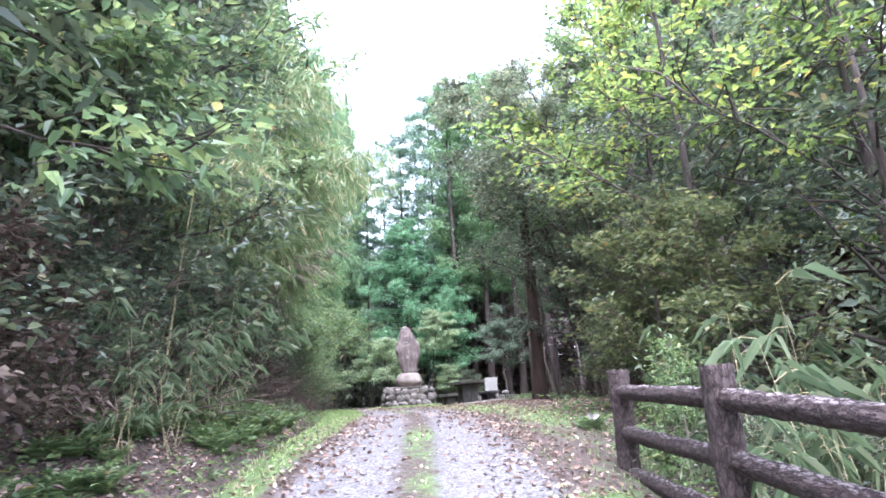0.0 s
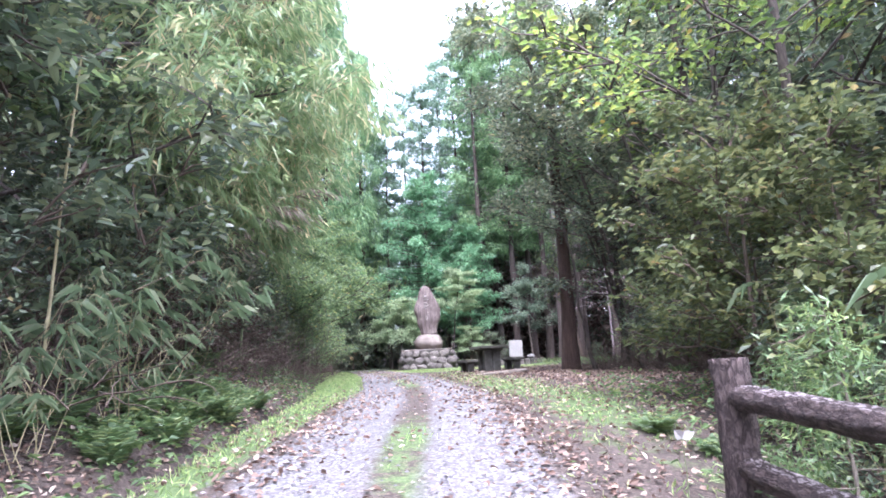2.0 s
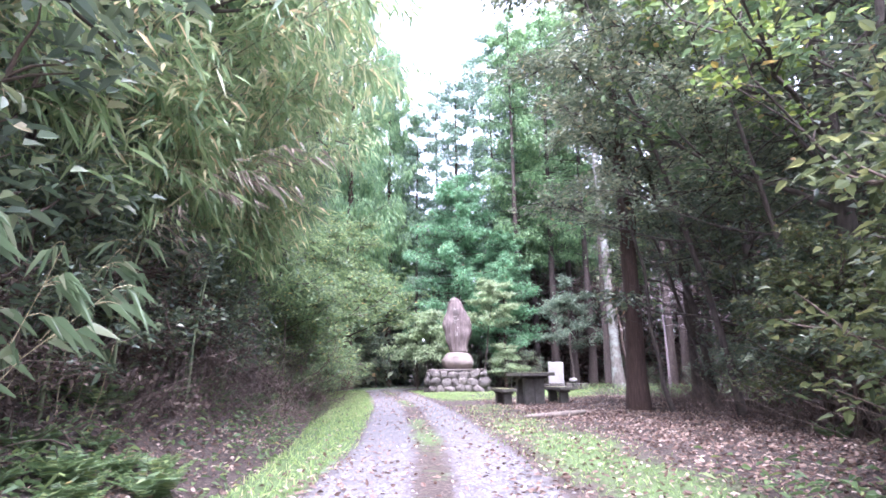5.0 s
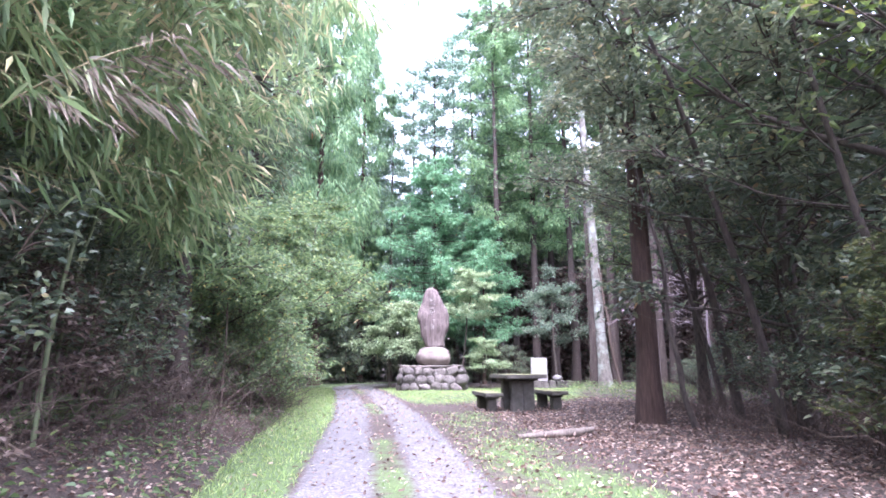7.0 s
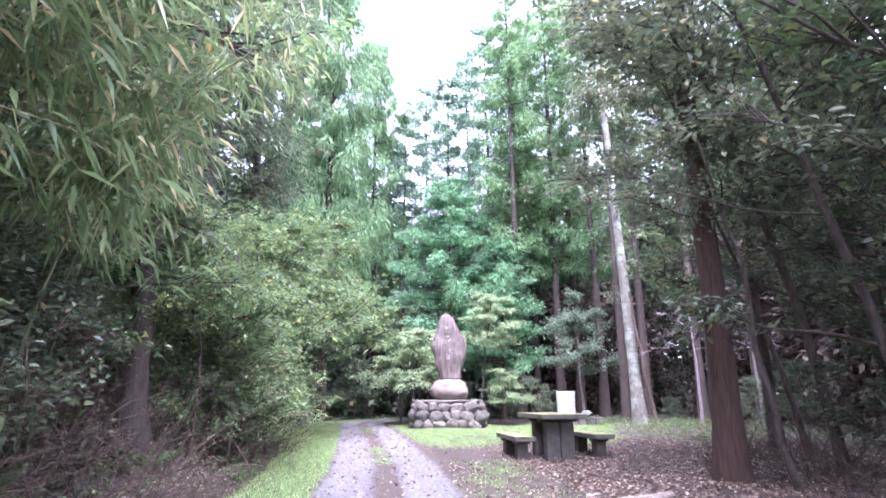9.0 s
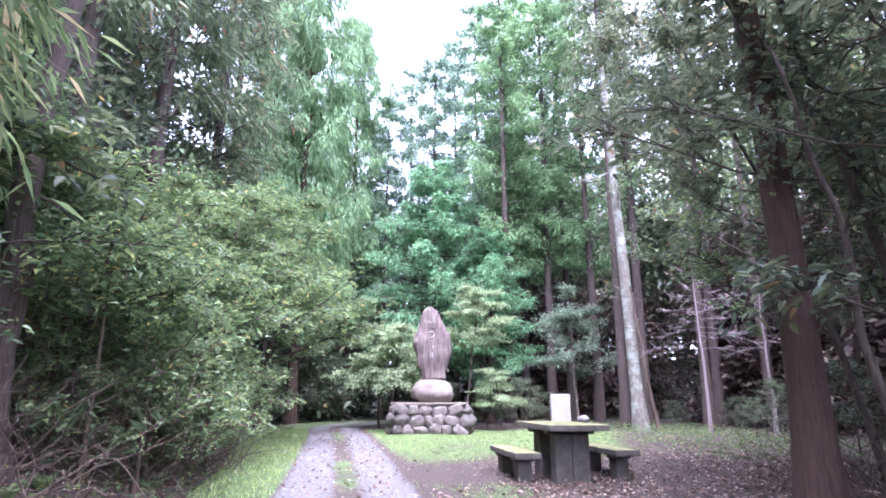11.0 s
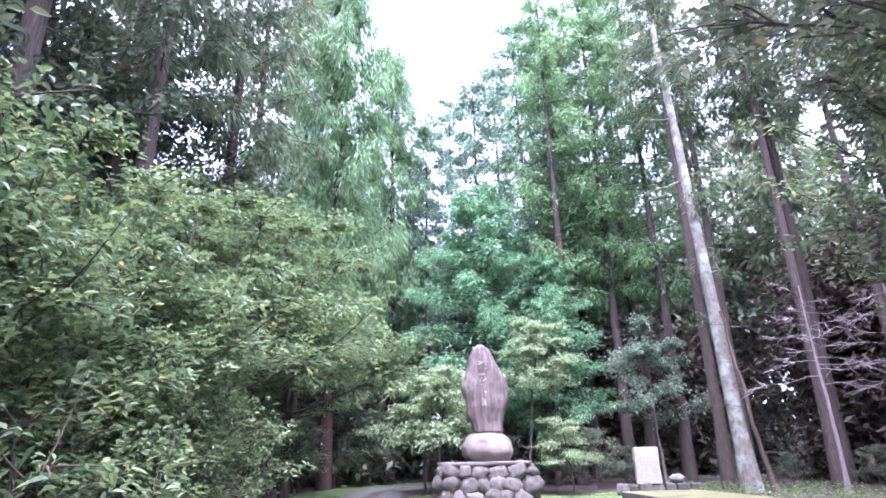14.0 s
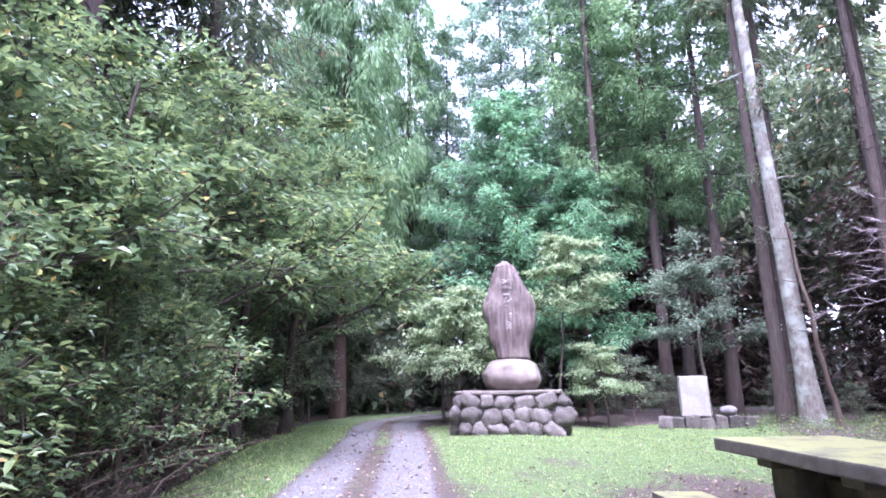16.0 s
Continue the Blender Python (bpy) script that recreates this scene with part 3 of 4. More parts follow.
def tufted(seed, height, clear, reach, boughs, tufts, per, tuft, needle, width, girth, mats, tall=0.7, hang=0.3, bare=0, taper=0.7):
    """Meshes of a conifer whose boughs carry rounded tufts of foliage."""
    g = np.random.default_rng(seed)
    zs = np.linspace(0, 1, 12)
    trunk = np.stack([np.cumsum(g.normal(0, 0.02, 12)), np.cumsum(g.normal(0, 0.02, 12)), zs * height], 1)
    trunk[0] = (0, 0, -0.3)
    rad = girth * (1 - 0.88 * zs)
    rad[0] *= 1.35
    lines, ps, ds = [], [], []
    for i in range(bare):
        f = g.uniform(0.12, max(clear, 0.2))
        a = g.uniform(0, 6.28)
        lines.append(branch(g, (0, 0, f * height), (math.cos(a), math.sin(a), g.normal(-0.1, 0.2)), g.uniform(0.5, 1.4), 0.018, 4, 0.15))
    for i in range(boughs):
        f = clear + (0.99 - clear) * (i + g.random()) / boughs
        c = np.array([np.interp(f, zs, trunk[:, a]) for a in range(3)])
        up = (f - clear) / (1 - clear)
        size = reach * ((1 - up) ** taper * 0.9 + 0.1) * min(1.0, 0.6 + 2.5 * up) * g.uniform(0.6, 1.2)
        a = i * 2.4 + g.normal(0, 0.4)
        pts, r = branch(g, c, (math.cos(a), math.sin(a), g.uniform(-0.2, 0.25)), size, 0.03, 5, 0.08, 0.02)
        lines.append((pts, r))
        out = unit(pts[-1] - pts[0])
        for j in range(tufts):
            q = 0.25 + 0.8 * (j + g.random()) / tufts
            m = np.array([np.interp(q, np.linspace(0, 1, 6), pts[:, b]) for b in range(3)]) + g.normal(0, 0.3, 3) * tuft * (1, 1, 0.4)
            k = unit(g.normal(0, 1, (per, 3)))
            big = tuft * g.uniform(0.6, 1.3) * (0.55 + 0.45 * size / reach)
            ps.append(m + k * big * g.uniform(0.25, 1.0, (per, 1)) * (1, 1, tall) - np.array((0, 0, 0.3 * big * tall)))
            ds.append(k * (1, 1, 0.6) * 0.8 + out * 0.5 - np.array((0, 0, hang)))
    p, d = np.concatenate(ps), np.concatenate(ds)
    v, f, r = blade_arrays(p, d, needle, width, hang, seed)
    tv, tf = tube_arrays([(trunk, rad)], 12)
    lv, lf = tube_arrays(lines, 4)
    return (mesh_of("trunk", tv, tf, mats[0], None, True), mesh_of("branchwork", lv, lf, mats[0], None, True), mesh_of("crown", v, f, mats[1], r))


def plant_tree(name, meshes, label, category, group=""):
    """A first tree at the origin, to be copied into its places."""
    root = thing(name, 0, 0, 0, label, category, group)
    for m in meshes:
        ob = piece(m.name.split(".")[0], m, root)
        if ob.name.split(".")[0] not in ("trunk", "cane"):
            tagged(ob, kind="stuff")
    return root


def set_out(first, spots, sink=0.05):
    """Puts the first one and its copies at spots of (x, y, turn, size)."""
    for i, (x, y, turn, size) in enumerate(spots):
        m = pose(x, y, gz(x, y) - sink, 0, 0, turn)
        if i == 0:
            first.matrix_basis = m @ Matrix.Scale(size, 4)
        else:
            c = copy_thing(first, m)
            c.scale = (size, size, size)


evergreen = plant_tree("broadleaf_tree", crown_tree(1, 7.5, 0.12, 2.7, 24, 8, 28, 0.15, 0.068, 0.13, (bark_dark, leaf_dark)), "dark glossy evergreen broadleaf tree crowding the forest edge", "tree", "evergreen trees at the forest edge")
evergreen_b = plant_tree("broadleaf_tree", crown_tree(2, 9.0, 0.25, 3.0, 26, 8, 28, 0.15, 0.065, 0.15, (bark_dark, leaf_mid)), "mid-green broadleaf tree leaning towards the gravel track", "tree", "broadleaf trees along the track")
lime = plant_tree("yellow_green_tree", crown_tree(3, 7.6, 0.3, 2.9, 17, 8, 26, 0.115, 0.062, 0.08, (bark_dark, leaf_lime), 0.7), "young deciduous tree with bright yellow-green leaves", "tree", "yellow-green trees beside the track")
big_leaf = plant_tree("broadleaf_tree", crown_tree(4, 5.6, 0.42, 1.9, 20, 8, 26, 0.14, 0.072, 0.07, (bark_dark, leaf_mid), 0.25, 0.0), "small tree with large bright green leaves over the bank", "tree", "broadleaf trees along the track")
over = plant_tree("broadleaf_tree", crown_tree(5, 8.8, 0.3, 2.4, 28, 10, 30, 0.12, 0.056, 0.06, (bark_dark, leaf_grey), 0.35, -0.01, (-2.6, -0.1)), "grey-green evergreen tree arching over the track", "tree", "trees arching over the track")
shelf = plant_tree("broadleaf_tree", crown_tree(6, 5.2, 0.34, 2.3, 22, 10, 30, 0.13, 0.06, 0.1, (bark_dark, leaf_mid), 0.22, -0.015, (0.4, 0.0), "leaf", 0.3, 0.3, 0.25), "spreading broadleaf tree with layered boughs over the verge", "tree", "layered trees over the verge")
set_out(big_leaf, [(-4.0, 2.6, 0, 0.95), (-4.3, 4.2, 130, 0.95)])
set_out(evergreen, [(-4.7, 4.6, 0, 0.85), (-5.0, 6.8, 80, 1.0), (-6.3, 10.5, 200, 1.3), (-6.6, 14.0, 140, 1.3), (7.0, 12.0, 160, 1.1), (5.6, 15.4, 260, 1.0), (6.9, 17.8, 100, 1.1), (-8.4, 18.5, 300, 1.3), (-8.6, 22.4, 200, 1.2), (-9.4, 27.2, 90, 1.3), (7.4, 6.5, 200, 1.1), (-5.2, -1.5, 45, 1.1), (6.5, 0.0, 0, 1.15), (-4.4, -6.0, 120, 1.2), (4.0, -6.5, 220, 1.2), (-5.2, 2.6, 60, 1.0), (5.6, 5.4, 0, 0.9), (5.9, 8.4, 120, 1.0), (5.6, 2.6, 220, 0.95)])
# First tree set close so its high, mostly unseen crown shades the left bank.
set_out(evergreen_b, [(-5.3, 4.2, 0, 1.25), (-5.1, 8.6, 110, 1.2), (-5.2, 12.4, 220, 1.25), (5.2, 11.8, 40, 1.2), (-6.6, 32.6, 90, 0.85), (-7.6, 36.2, 200, 0.9), (6.4, 20.6, 20, 0.9)])
set_out(over, [(4.8, 14.6, 0, 1.1), (5.0, 12.4, 15, 0.95), (5.9, 18.6, -20, 0.95), (5.3, 16.8, 10, 1.25)])
set_out(shelf, [(-4.9, 18.0, 0, 0.7), (-5.2, 20.2, 25, 0.8), (-5.6, 22.6, -20, 0.95), (-6.0, 25.2, 15, 1.15), (-6.1, 28.0, -10, 1.35), (-6.0, 30.6, 20, 1.35), (-6.9, 19.4, 60, 0.8), (-7.1, 24.0, 110, 1.1), (-7.6, 28.6, 200, 1.4), (-5.4, 15.8, -30, 0.75)])
set_out(lime, [(3.9, 6.8, 0, 1.05), (5.0, 10.4, 140, 1.2), (5.0, 4.4, 250, 1.05)])
lime_shrub = plant_tree("olive_shrub", crown_tree(13, 3.0, 0.1, 1.4, 18, 9, 26, 0.1, 0.052, 0.03, (twig_brown, leaf_olive), 0.5), "thin shrub with olive-green leaves at the track side", "shrub", "olive-leaved shrubs")
set_out(lime_shrub, [(2.9, 6.4, 0, 1.0), (3.7, 7.6, 100, 0.95), (3.2, 5.4, 220, 0.95), (4.3, 11.0, 30, 0.8)])

# shrubs
shrub = plant_tree("shrub", crown_tree(11, 2.6, 0.05, 1.3, 15, 7, 20, 0.11, 0.052, 0.035, (twig_brown, leaf_dark), 0.8), "dark evergreen shrub on the leafy bank", "shrub", "shrubs along the forest edge")
shrub_b = plant_tree("shrub", crown_tree(12, 3.4, 0.03, 1.7, 17, 8, 20, 0.12, 0.052, 0.045, (twig_brown, leaf_mid), 0.6), "leafy green shrub spreading over the grass verge", "shrub", "shrubs along the forest edge")
set_out(shrub, [(4.7, 12.0, 130, 0.8), (5.1, 13.6, 230, 0.85), (5.0, 10.2, 310, 0.85), (-3.9, 12.2, 40, 0.75), (-4.9, 14.2, 160, 0.8), (-5.2, 11.4, 200, 1.1), (-5.4, 13.4, 290, 1.1), (-5.8, 15.0, 70, 1.1), (2.1, 3.1, 0, 0.4), (2.5, 4.3, 70, 0.45), (2.9, 5.3, 200, 0.55), (3.3, 3.9, 320, 0.6), (-3.8, 4.4, 40, 0.65), (-3.8, 6.4, 130, 0.75), (-3.6, 8.2, 250, 0.75), (-3.8, 10.0, 20, 0.8), (-4.3, 12.0, 200, 0.95), (-4.7, 13.6, 250, 0.9), (-3.9, 5.2, 300, 1.15), (-4.0, 7.2, 10, 1.25), (-4.3, 9.0, 110, 1.2), (-4.1, 3.6, 200, 1.05), (-4.0, 2.4, 20, 0.95), (-4.8, 10.6, 140, 1.2), (4.4, 11.0, 0, 0.9), (5.6, 15.8, 170, 0.8), (4.0, 8.6, 240, 0.8), (7.6, 21.5, 10, 0.7), (9.2, 26.5, 80, 0.6), (9.9, 29.2, 200, 0.45), (3.3, 34.2, 0, 0.7), (1.9, 33.6, 50, 0.6), (0.4, 34.0, 250, 0.65), (-6.4, 38.4, 0, 1.2), (-5.2, 39.8, 90, 1.1), (-2.4, 42.2, 300, 1.1), (-0.4, 42.6, 30, 1.1), (4.6, 35.2, 160, 0.5), (7.6, 34.6, 20, 0.4), (9.2, 33.6, 100, 0.4), (10.8, 32.0, 180, 0.45), (-7.0, 35.5, 100, 1.0), (8.6, 36.6, 270, 0.6), (12.0, 29.5, 40, 0.7)])
set_out(shrub_b, [(-4.5, 20.4, 40, 0.6), (-5.4, 24.2, 260, 0.65), (-6.3, 28.8, 200, 0.7), (-4.3, 17.4, 0, 0.75), (-5.4, 21.6, 60, 1.0), (-6.4, 26.0, 300, 1.1), (-4.2, 18.8, 200, 0.8), (-4.8, 19.8, 130, 0.95), (-5.3, 17.0, 310, 0.9), (-4.9, 22.6, 10, 0.8), (-5.3, 18.2, 80, 1.0), (-7.0, 30.6, 0, 0.9), (-3.9, 17.9, 20, 0.62), (-3.95, 19.5, 150, 0.6), (-4.3, 21.3, 270, 0.65), (-5.0, 23.6, 330, 0.7)])
withered = plant_tree("withered_shrub", crown_tree(15, 2.0, 0.05, 0.9, 14, 7, 18, 0.09, 0.05, 0.02, (twig_brown, leaf_wither_shade), 0.6, -0.02), "withered shrub hung with brown dead leaves", "shrub", "withered shrubs on the bank")
set_out(withered, [(-3.4, 2.2, 0, 0.9), (-3.7, 3.2, 120, 0.85), (-3.5, 7.6, 200, 0.6), (-3.6, 9.6, 40, 0.7), (-3.7, 11.2, 300, 0.7), (-4.0, 13.2, 90, 0.8)])
young = plant_tree("small_tree", crown_tree(14, 4.9, 0.38, 1.6, 18, 9, 34, 0.13, 0.065, 0.06, (bark_grey, leaf_blue), 0.25, 0.0), "small understorey tree with blue-green layered leaves", "tree")
set_out(young, [(5.9, 35.5, 60, 1.1)])

# conifers
cedar = plant_tree("cedar", tufted(21, 24, 0.3, 2.7, 60, 5, 52, 0.58, 0.21, 0.075, 0.22, (bark_cedar, leaf_fresh), 0.8, 0.35, 24, 0.4), "tall straight cedar with a bare brown trunk and rounded green tufts", "tree", "tall cedars of the plantation")
cedar_dark = plant_tree("cedar", tufted(28, 23, 0.34, 2.6, 52, 4, 50, 0.62, 0.22, 0.085, 0.23, (bark_cedar, leaf_cedar), 0.9, 0.45, 30, 0.4), "tall dark cedar with a straight brown trunk", "tree", "tall cedars of the plantation")
cedar_far = plant_tree("cedar", tufted(24, 21, 0.26, 2.8, 44, 4, 18, 0.75, 0.44, 0.2, 0.2, (bark_cedar, leaf_cedar), 0.8, 0.35, 12, 0.4), "distant tall cedar with a thin bare trunk", "tree", "tall cedars of the plantation")
cedar_fresh = plant_tree("cedar", tufted(25, 25, 0.2, 2.9, 100, 5, 52, 0.55, 0.24, 0.075, 0.24, (bark_red, leaf_fresh), 1.6, 0.8, 0, 0.4), "cedar with bright fresh green hanging sprays", "tree", "tall cedars of the plantation")
cypress = plant_tree("cypress", tufted(23, 12.4, 0.22, 3.6, 90, 6, 52, 0.5, 0.19, 0.075, 0.15, (bark_red, leaf_emerald), 0.6, 0.25, 0, 0.55), "full young cypress with dense emerald green sprays", "tree", "young cypresses behind the monument")
cypress_tall = plant_tree("cypress", tufted(26, 23, 0.2, 3.0, 66, 5, 44, 0.55, 0.2, 0.085, 0.17, (bark_cedar, leaf_cypress), 0.7, 0.3, 0, 0.5), "tall airy cypress with pale blue-green sprays", "tree", "cypresses behind the monument")
g = np.random.default_rng(5)
far = []
for y in np.arange(47, 64, 5.2):
    for x in np.arange(-22, 28, 4.4):
        if abs(x + 1.5) > 3.2:
            far.append((x + g.normal(0, 0.8), y + g.normal(0, 0.8), g.uniform(0, 360), g.uniform(0.85, 1.15)))
for y in np.arange(24, 44, 5.6):
    for x in np.arange(17, 28, 5.6):
        far.append((x + g.normal(0, 0.8), y + g.normal(0, 0.8), g.uniform(0, 360), g.uniform(0.85, 1.15)))
for y in np.arange(14, 23, 4):
    for x in np.arange(9.5, 18, 4):
        far.append((x + g.normal(0, 0.8), y + g.normal(0, 0.8), g.uniform(0, 360), g.uniform(0.85, 1.15)))
set_out(cedar, [(3.4, 38.0, 90, 1.0), (5.55, 38.6, 200, 1.05), (7.3, 37.4, 50, 1.0), (5.0, 43.0, 150, 1.1), (3.9, 41.6, 300, 1.05), (7.0, 41.0, 120, 1.1)])
set_out(cedar_dark, [(-7.2, 24.0, 30, 1.0), (-9.3, 26.0, 130, 1.05), (-7.4, 28.2, 250, 1.0), (-9.0, 20.6, 300, 1.0), (-8.2, 32.0, 60, 1.05), (-10.2, 16.8, 30, 1.0), (-6.9, 20.2, 200, 0.95), (-11.0, 12.0, 250, 1.0), (-10.0, 6.0, 90, 1.0), (-12.5, 22.0, 170, 1.1), (-12.6, 30.0, 60, 1.1)])
set_out(cedar_far, far)
cedar_bare = plant_tree("cedar", tufted(29, 23, 0.6, 2.2, 32, 4, 44, 0.55, 0.21, 0.08, 0.21, (bark_cedar, leaf_cedar), 0.8, 0.4, 40, 0.5), "tall cedar with a long bare trunk and a high thin crown", "tree", "tall cedars of the plantation")
set_out(cedar_bare, [(7.25, 33.6, 0, 0.95), (10.0, 32.5, 140, 0.95), (11.8, 31.3, 230, 0.9), (11.4, 34.6, 80, 1.0), (13.2, 29.0, 20, 0.95), (9.0, 36.2, 50, 1.05), (12.6, 36.8, 0, 1.0), (10.4, 40.0, 200, 1.0), (14.2, 33.0, 310, 1.0)])
set_out(cedar_fresh, [(-6.5, 37.2, 0, 1.05), (-8.6, 38.6, 130, 1.05), (-4.9, 43.0, 220, 1.0)])
set_out(cypress, [(-0.1, 37.3, 0, 1.0), (2.4, 36.8, 120, 0.72)])
set_out(cypress_tall, [(-0.2, 41.4, 60, 0.93), (2.2, 40.2, 200, 1.05), (-2.9, 42.6, 20, 0.85), (-1.5, 44.0, 250, 0.95), (1.2, 45.4, 150, 1.1), (-4.3, 46.4, 100, 0.85)])


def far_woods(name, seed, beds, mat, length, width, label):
    """Leaf blades that close the view between the trunks: undergrowth and stand-in shade."""
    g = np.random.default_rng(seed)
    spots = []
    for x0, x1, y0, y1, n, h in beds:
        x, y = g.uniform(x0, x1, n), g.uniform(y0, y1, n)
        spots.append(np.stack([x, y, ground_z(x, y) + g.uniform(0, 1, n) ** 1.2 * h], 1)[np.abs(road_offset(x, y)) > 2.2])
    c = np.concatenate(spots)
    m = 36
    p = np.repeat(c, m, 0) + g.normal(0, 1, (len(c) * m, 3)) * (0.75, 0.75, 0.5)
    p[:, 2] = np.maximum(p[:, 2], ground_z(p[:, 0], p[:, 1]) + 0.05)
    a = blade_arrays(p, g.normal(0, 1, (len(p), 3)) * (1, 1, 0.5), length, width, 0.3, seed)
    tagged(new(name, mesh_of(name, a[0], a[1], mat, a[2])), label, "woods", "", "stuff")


far_woods("far_woods", 77, ((-15, 17, 46, 51, 1900, 13.0), (-14.5, -10.5, 4, 44, 1300, 11.0), (9.5, 14, -8, 12, 350, 4.0), (-10, 10, -15, -10, 300, 6.0), (-11, -5.5, 40, 44, 300, 4.5)), leaf_dark, 0.5, 0.24, "dense dark undergrowth deep in the surrounding woods")
# Dark brown leaves that stand in for the shade deep under the cedars.
far_woods("shade_thicket", 78, ((13.2, 17, 12, 44, 2600, 8.5), (4.5, 14, 42.5, 45.5, 900, 7.0)), leaf_wither_shade, 0.4, 0.18, "dark brown leaf blades standing in for the shade under the cedars")

fir = plant_tree("young_fir", conifer(27, 1.5, 0.12, 0.6, 18, 8, 0.075, 0.016, 0.016, (bark_grey, leaf_fern), 0.02, 14), "young fir sapling with stiff green side shoots", "tree", "young firs")
set_out(fir, [(1.7, 3.75, 0, 0.9), (1.95, 4.5, 60, 0.65)])

# pale maples beside the monument
maple = plant_tree("pale_maple", crown_tree(31, 3.3, 0.45, 1.2, 16, 10, 44, 0.085, 0.06, 0.04, (bark_dark, leaf_pale), 0.1, -0.05, (0.3, -0.2), "leaf", 0.35, 0.28, 0.22), "small maple with pale green layered leaves beside the monument", "tree", "maples round the monument")
set_out(maple, [(-1.8, 32.8, 0, 1.2), (-2.3, 34.2, 140, 1.25), (2.3, 32.6, 220, 0.72)])
plume = plant_tree("pale_maple", crown_tree(32, 5.7, 0.52, 1.2, 18, 10, 50, 0.09, 0.065, 0.05, (bark_dark, leaf_pale), 0.35, -0.02, (0.7, 0.0), "leaf", 0.35, 0.28, 0.22), "slender pale green maple leaning out behind the monument", "tree", "maples round the monument")
set_out(plume, [(1.0, 33.1, 0, 1.0)])


def spike(name, x, y, height, girth, mat, lean, label, wobble=0.05, seed=0, tag="tree"):
    """A lone trunk whose crown is out of sight above."""
    g = np.random.default_rng(seed)
    zs = np.linspace(0, 1, 14)
    pts = np.stack([lean[0] * zs + np.cumsum(g.normal(0, wobble, 14)), lean[1] * zs + np.cumsum(g.normal(0, wobble, 14)), zs * height - 0.2], 1)
    pts[0, :2] = 0
    r = girth * (1 - 0.6 * zs)
    r[0] *= 1.45
    r[1] *= 1.08
    root = thing(name, x, y, gz(x, y), label, tag)
    v, f = tube_arrays([(pts, r)], 14)
    piece("trunk", mesh_of("trunk", v, f, mat, None, True), root)
    lines = []
    for i in range(16):
        q = g.uniform(0.3, 0.95)
        c = [np.interp(q, zs, pts[:, a]) for a in range(3)]
        a = g.uniform(0, 6.28)
        lines.append(branch(g, c, (math.cos(a), math.sin(a), 0.2), g.uniform(0.6, 1.8), girth * 0.16, 5, 0.2))
    v, f = tube_arrays(lines, 5)
    tagged(piece("branchwork", mesh_of("branchwork", v, f, mat, None, True), root), kind="stuff")
    return root, lines


def leafy(root, lines, mat, leaf, width, per, seed, kind="leaf"):
    g = np.random.default_rng(seed)
    ps, ds = [], []
    for pts, r in lines:
        q = g.uniform(0.25, 1.05, per)
        ps.append(np.stack([np.interp(q, np.linspace(0, 1, len(pts)), pts[:, a]) for a in range(3)], 1) + g.normal(0, 0.2, (per, 3)))
        ds.append(unit(pts[-1] - pts[0]) * 0.5 + g.normal(0, 0.7, (per, 3)))
    arr = (leaf_arrays if kind == "leaf" else blade_arrays)(np.concatenate(ps), np.concatenate(ds), leaf, width, 0.3, seed)
    piece("crown", mesh_of("crown", arr[0], arr[1], mat, arr[2]), root)


t, ls = spike("old_cedar", 3.47, 16.4, 12, 0.2, bark_red, (0.3, 0.2), "thick reddish-brown cedar trunk at the edge of the clearing", 0.03, 3)
leafy(t, ls, leaf_dark, 0.12, 0.055, 120, 4)
t, ls = spike("pale_tree", 7.38, 32.3, 17, 0.25, bark_pale, (-0.5, 0.2), "tall pale lichen-covered trunk behind the picnic table", 0.008, 5)
leafy(t, ls, leaf_cedar, 0.2, 0.05, 60, 6, "blade")
t, ls = spike("slim_tree", 8.0, 32.2, 5.5, 0.08, twig_brown, (-0.7, 0.2), "slim reddish trunk with flaking bark", 0.05, 7)
t, ls = spike("leaning_tree", -4.6, 16.4, 9, 0.17, bark_cedar, (0.35, 0.2), "leaning grey-brown trunk at the edge of the bank", 0.05, 8)
leafy(t, ls, leaf_mid, 0.12, 0.06, 60, 9)
t, ls = spike("leaning_tree", 4.0, 15.7, 5, 0.05, bark_dark, (-0.7, 0.3), "slim trunk leaning beside the old cedar", 0.05, 10)

# ---- bamboo ----
def bamboo(seed, height, lean, leaves):
    g = np.random.default_rng(seed)
    q = np.linspace(0, 1, 12)
    pts = np.stack([lean * q ** 2.2, g.normal(0, 0.15) * q ** 2, height * (q - 0.14 * q ** 3)], 1)
    v, f = tube_arrays([(pts, 0.022 * (1 - 0.75 * q))], 7)
    lines, ps, ds = [], [], []
    for i in range(32):
        k = g.uniform(0.5, 1)
        c = np.array([np.interp(k, q, pts[:, a]) for a in range(3)])
        a = g.uniform(0, 6.28)
        b, r = branch(g, c, (math.cos(a), math.sin(a), 0.3), g.uniform(0.5, 1.1), 0.006, 5, 0.1, -0.1)
        lines.append((b, r))
        m = leaves
        w = g.uniform(0.25, 1.05, m)
        ps.append(np.stack([np.interp(w, np.linspace(0, 1, 6), b[:, j]) for j in range(3)], 1) + g.normal(0, 0.06, (m, 3)))
        ds.append(unit(b[-1] - b[0]) * 0.8 + g.normal(0, 0.5, (m, 3)) - (0, 0, 0.4))
    lv, lf = tube_arrays(lines, 4)
    a = blade_arrays(np.concatenate(ps), np.concatenate(ds), 0.235, 0.042, 0.45, seed)
    return (mesh_of("cane", v, f, cane_green, None, True), mesh_of("twigwork", lv, lf, cane_tan, None, True), mesh_of("foliage", a[0], a[1], leaf_bamboo, a[2]))


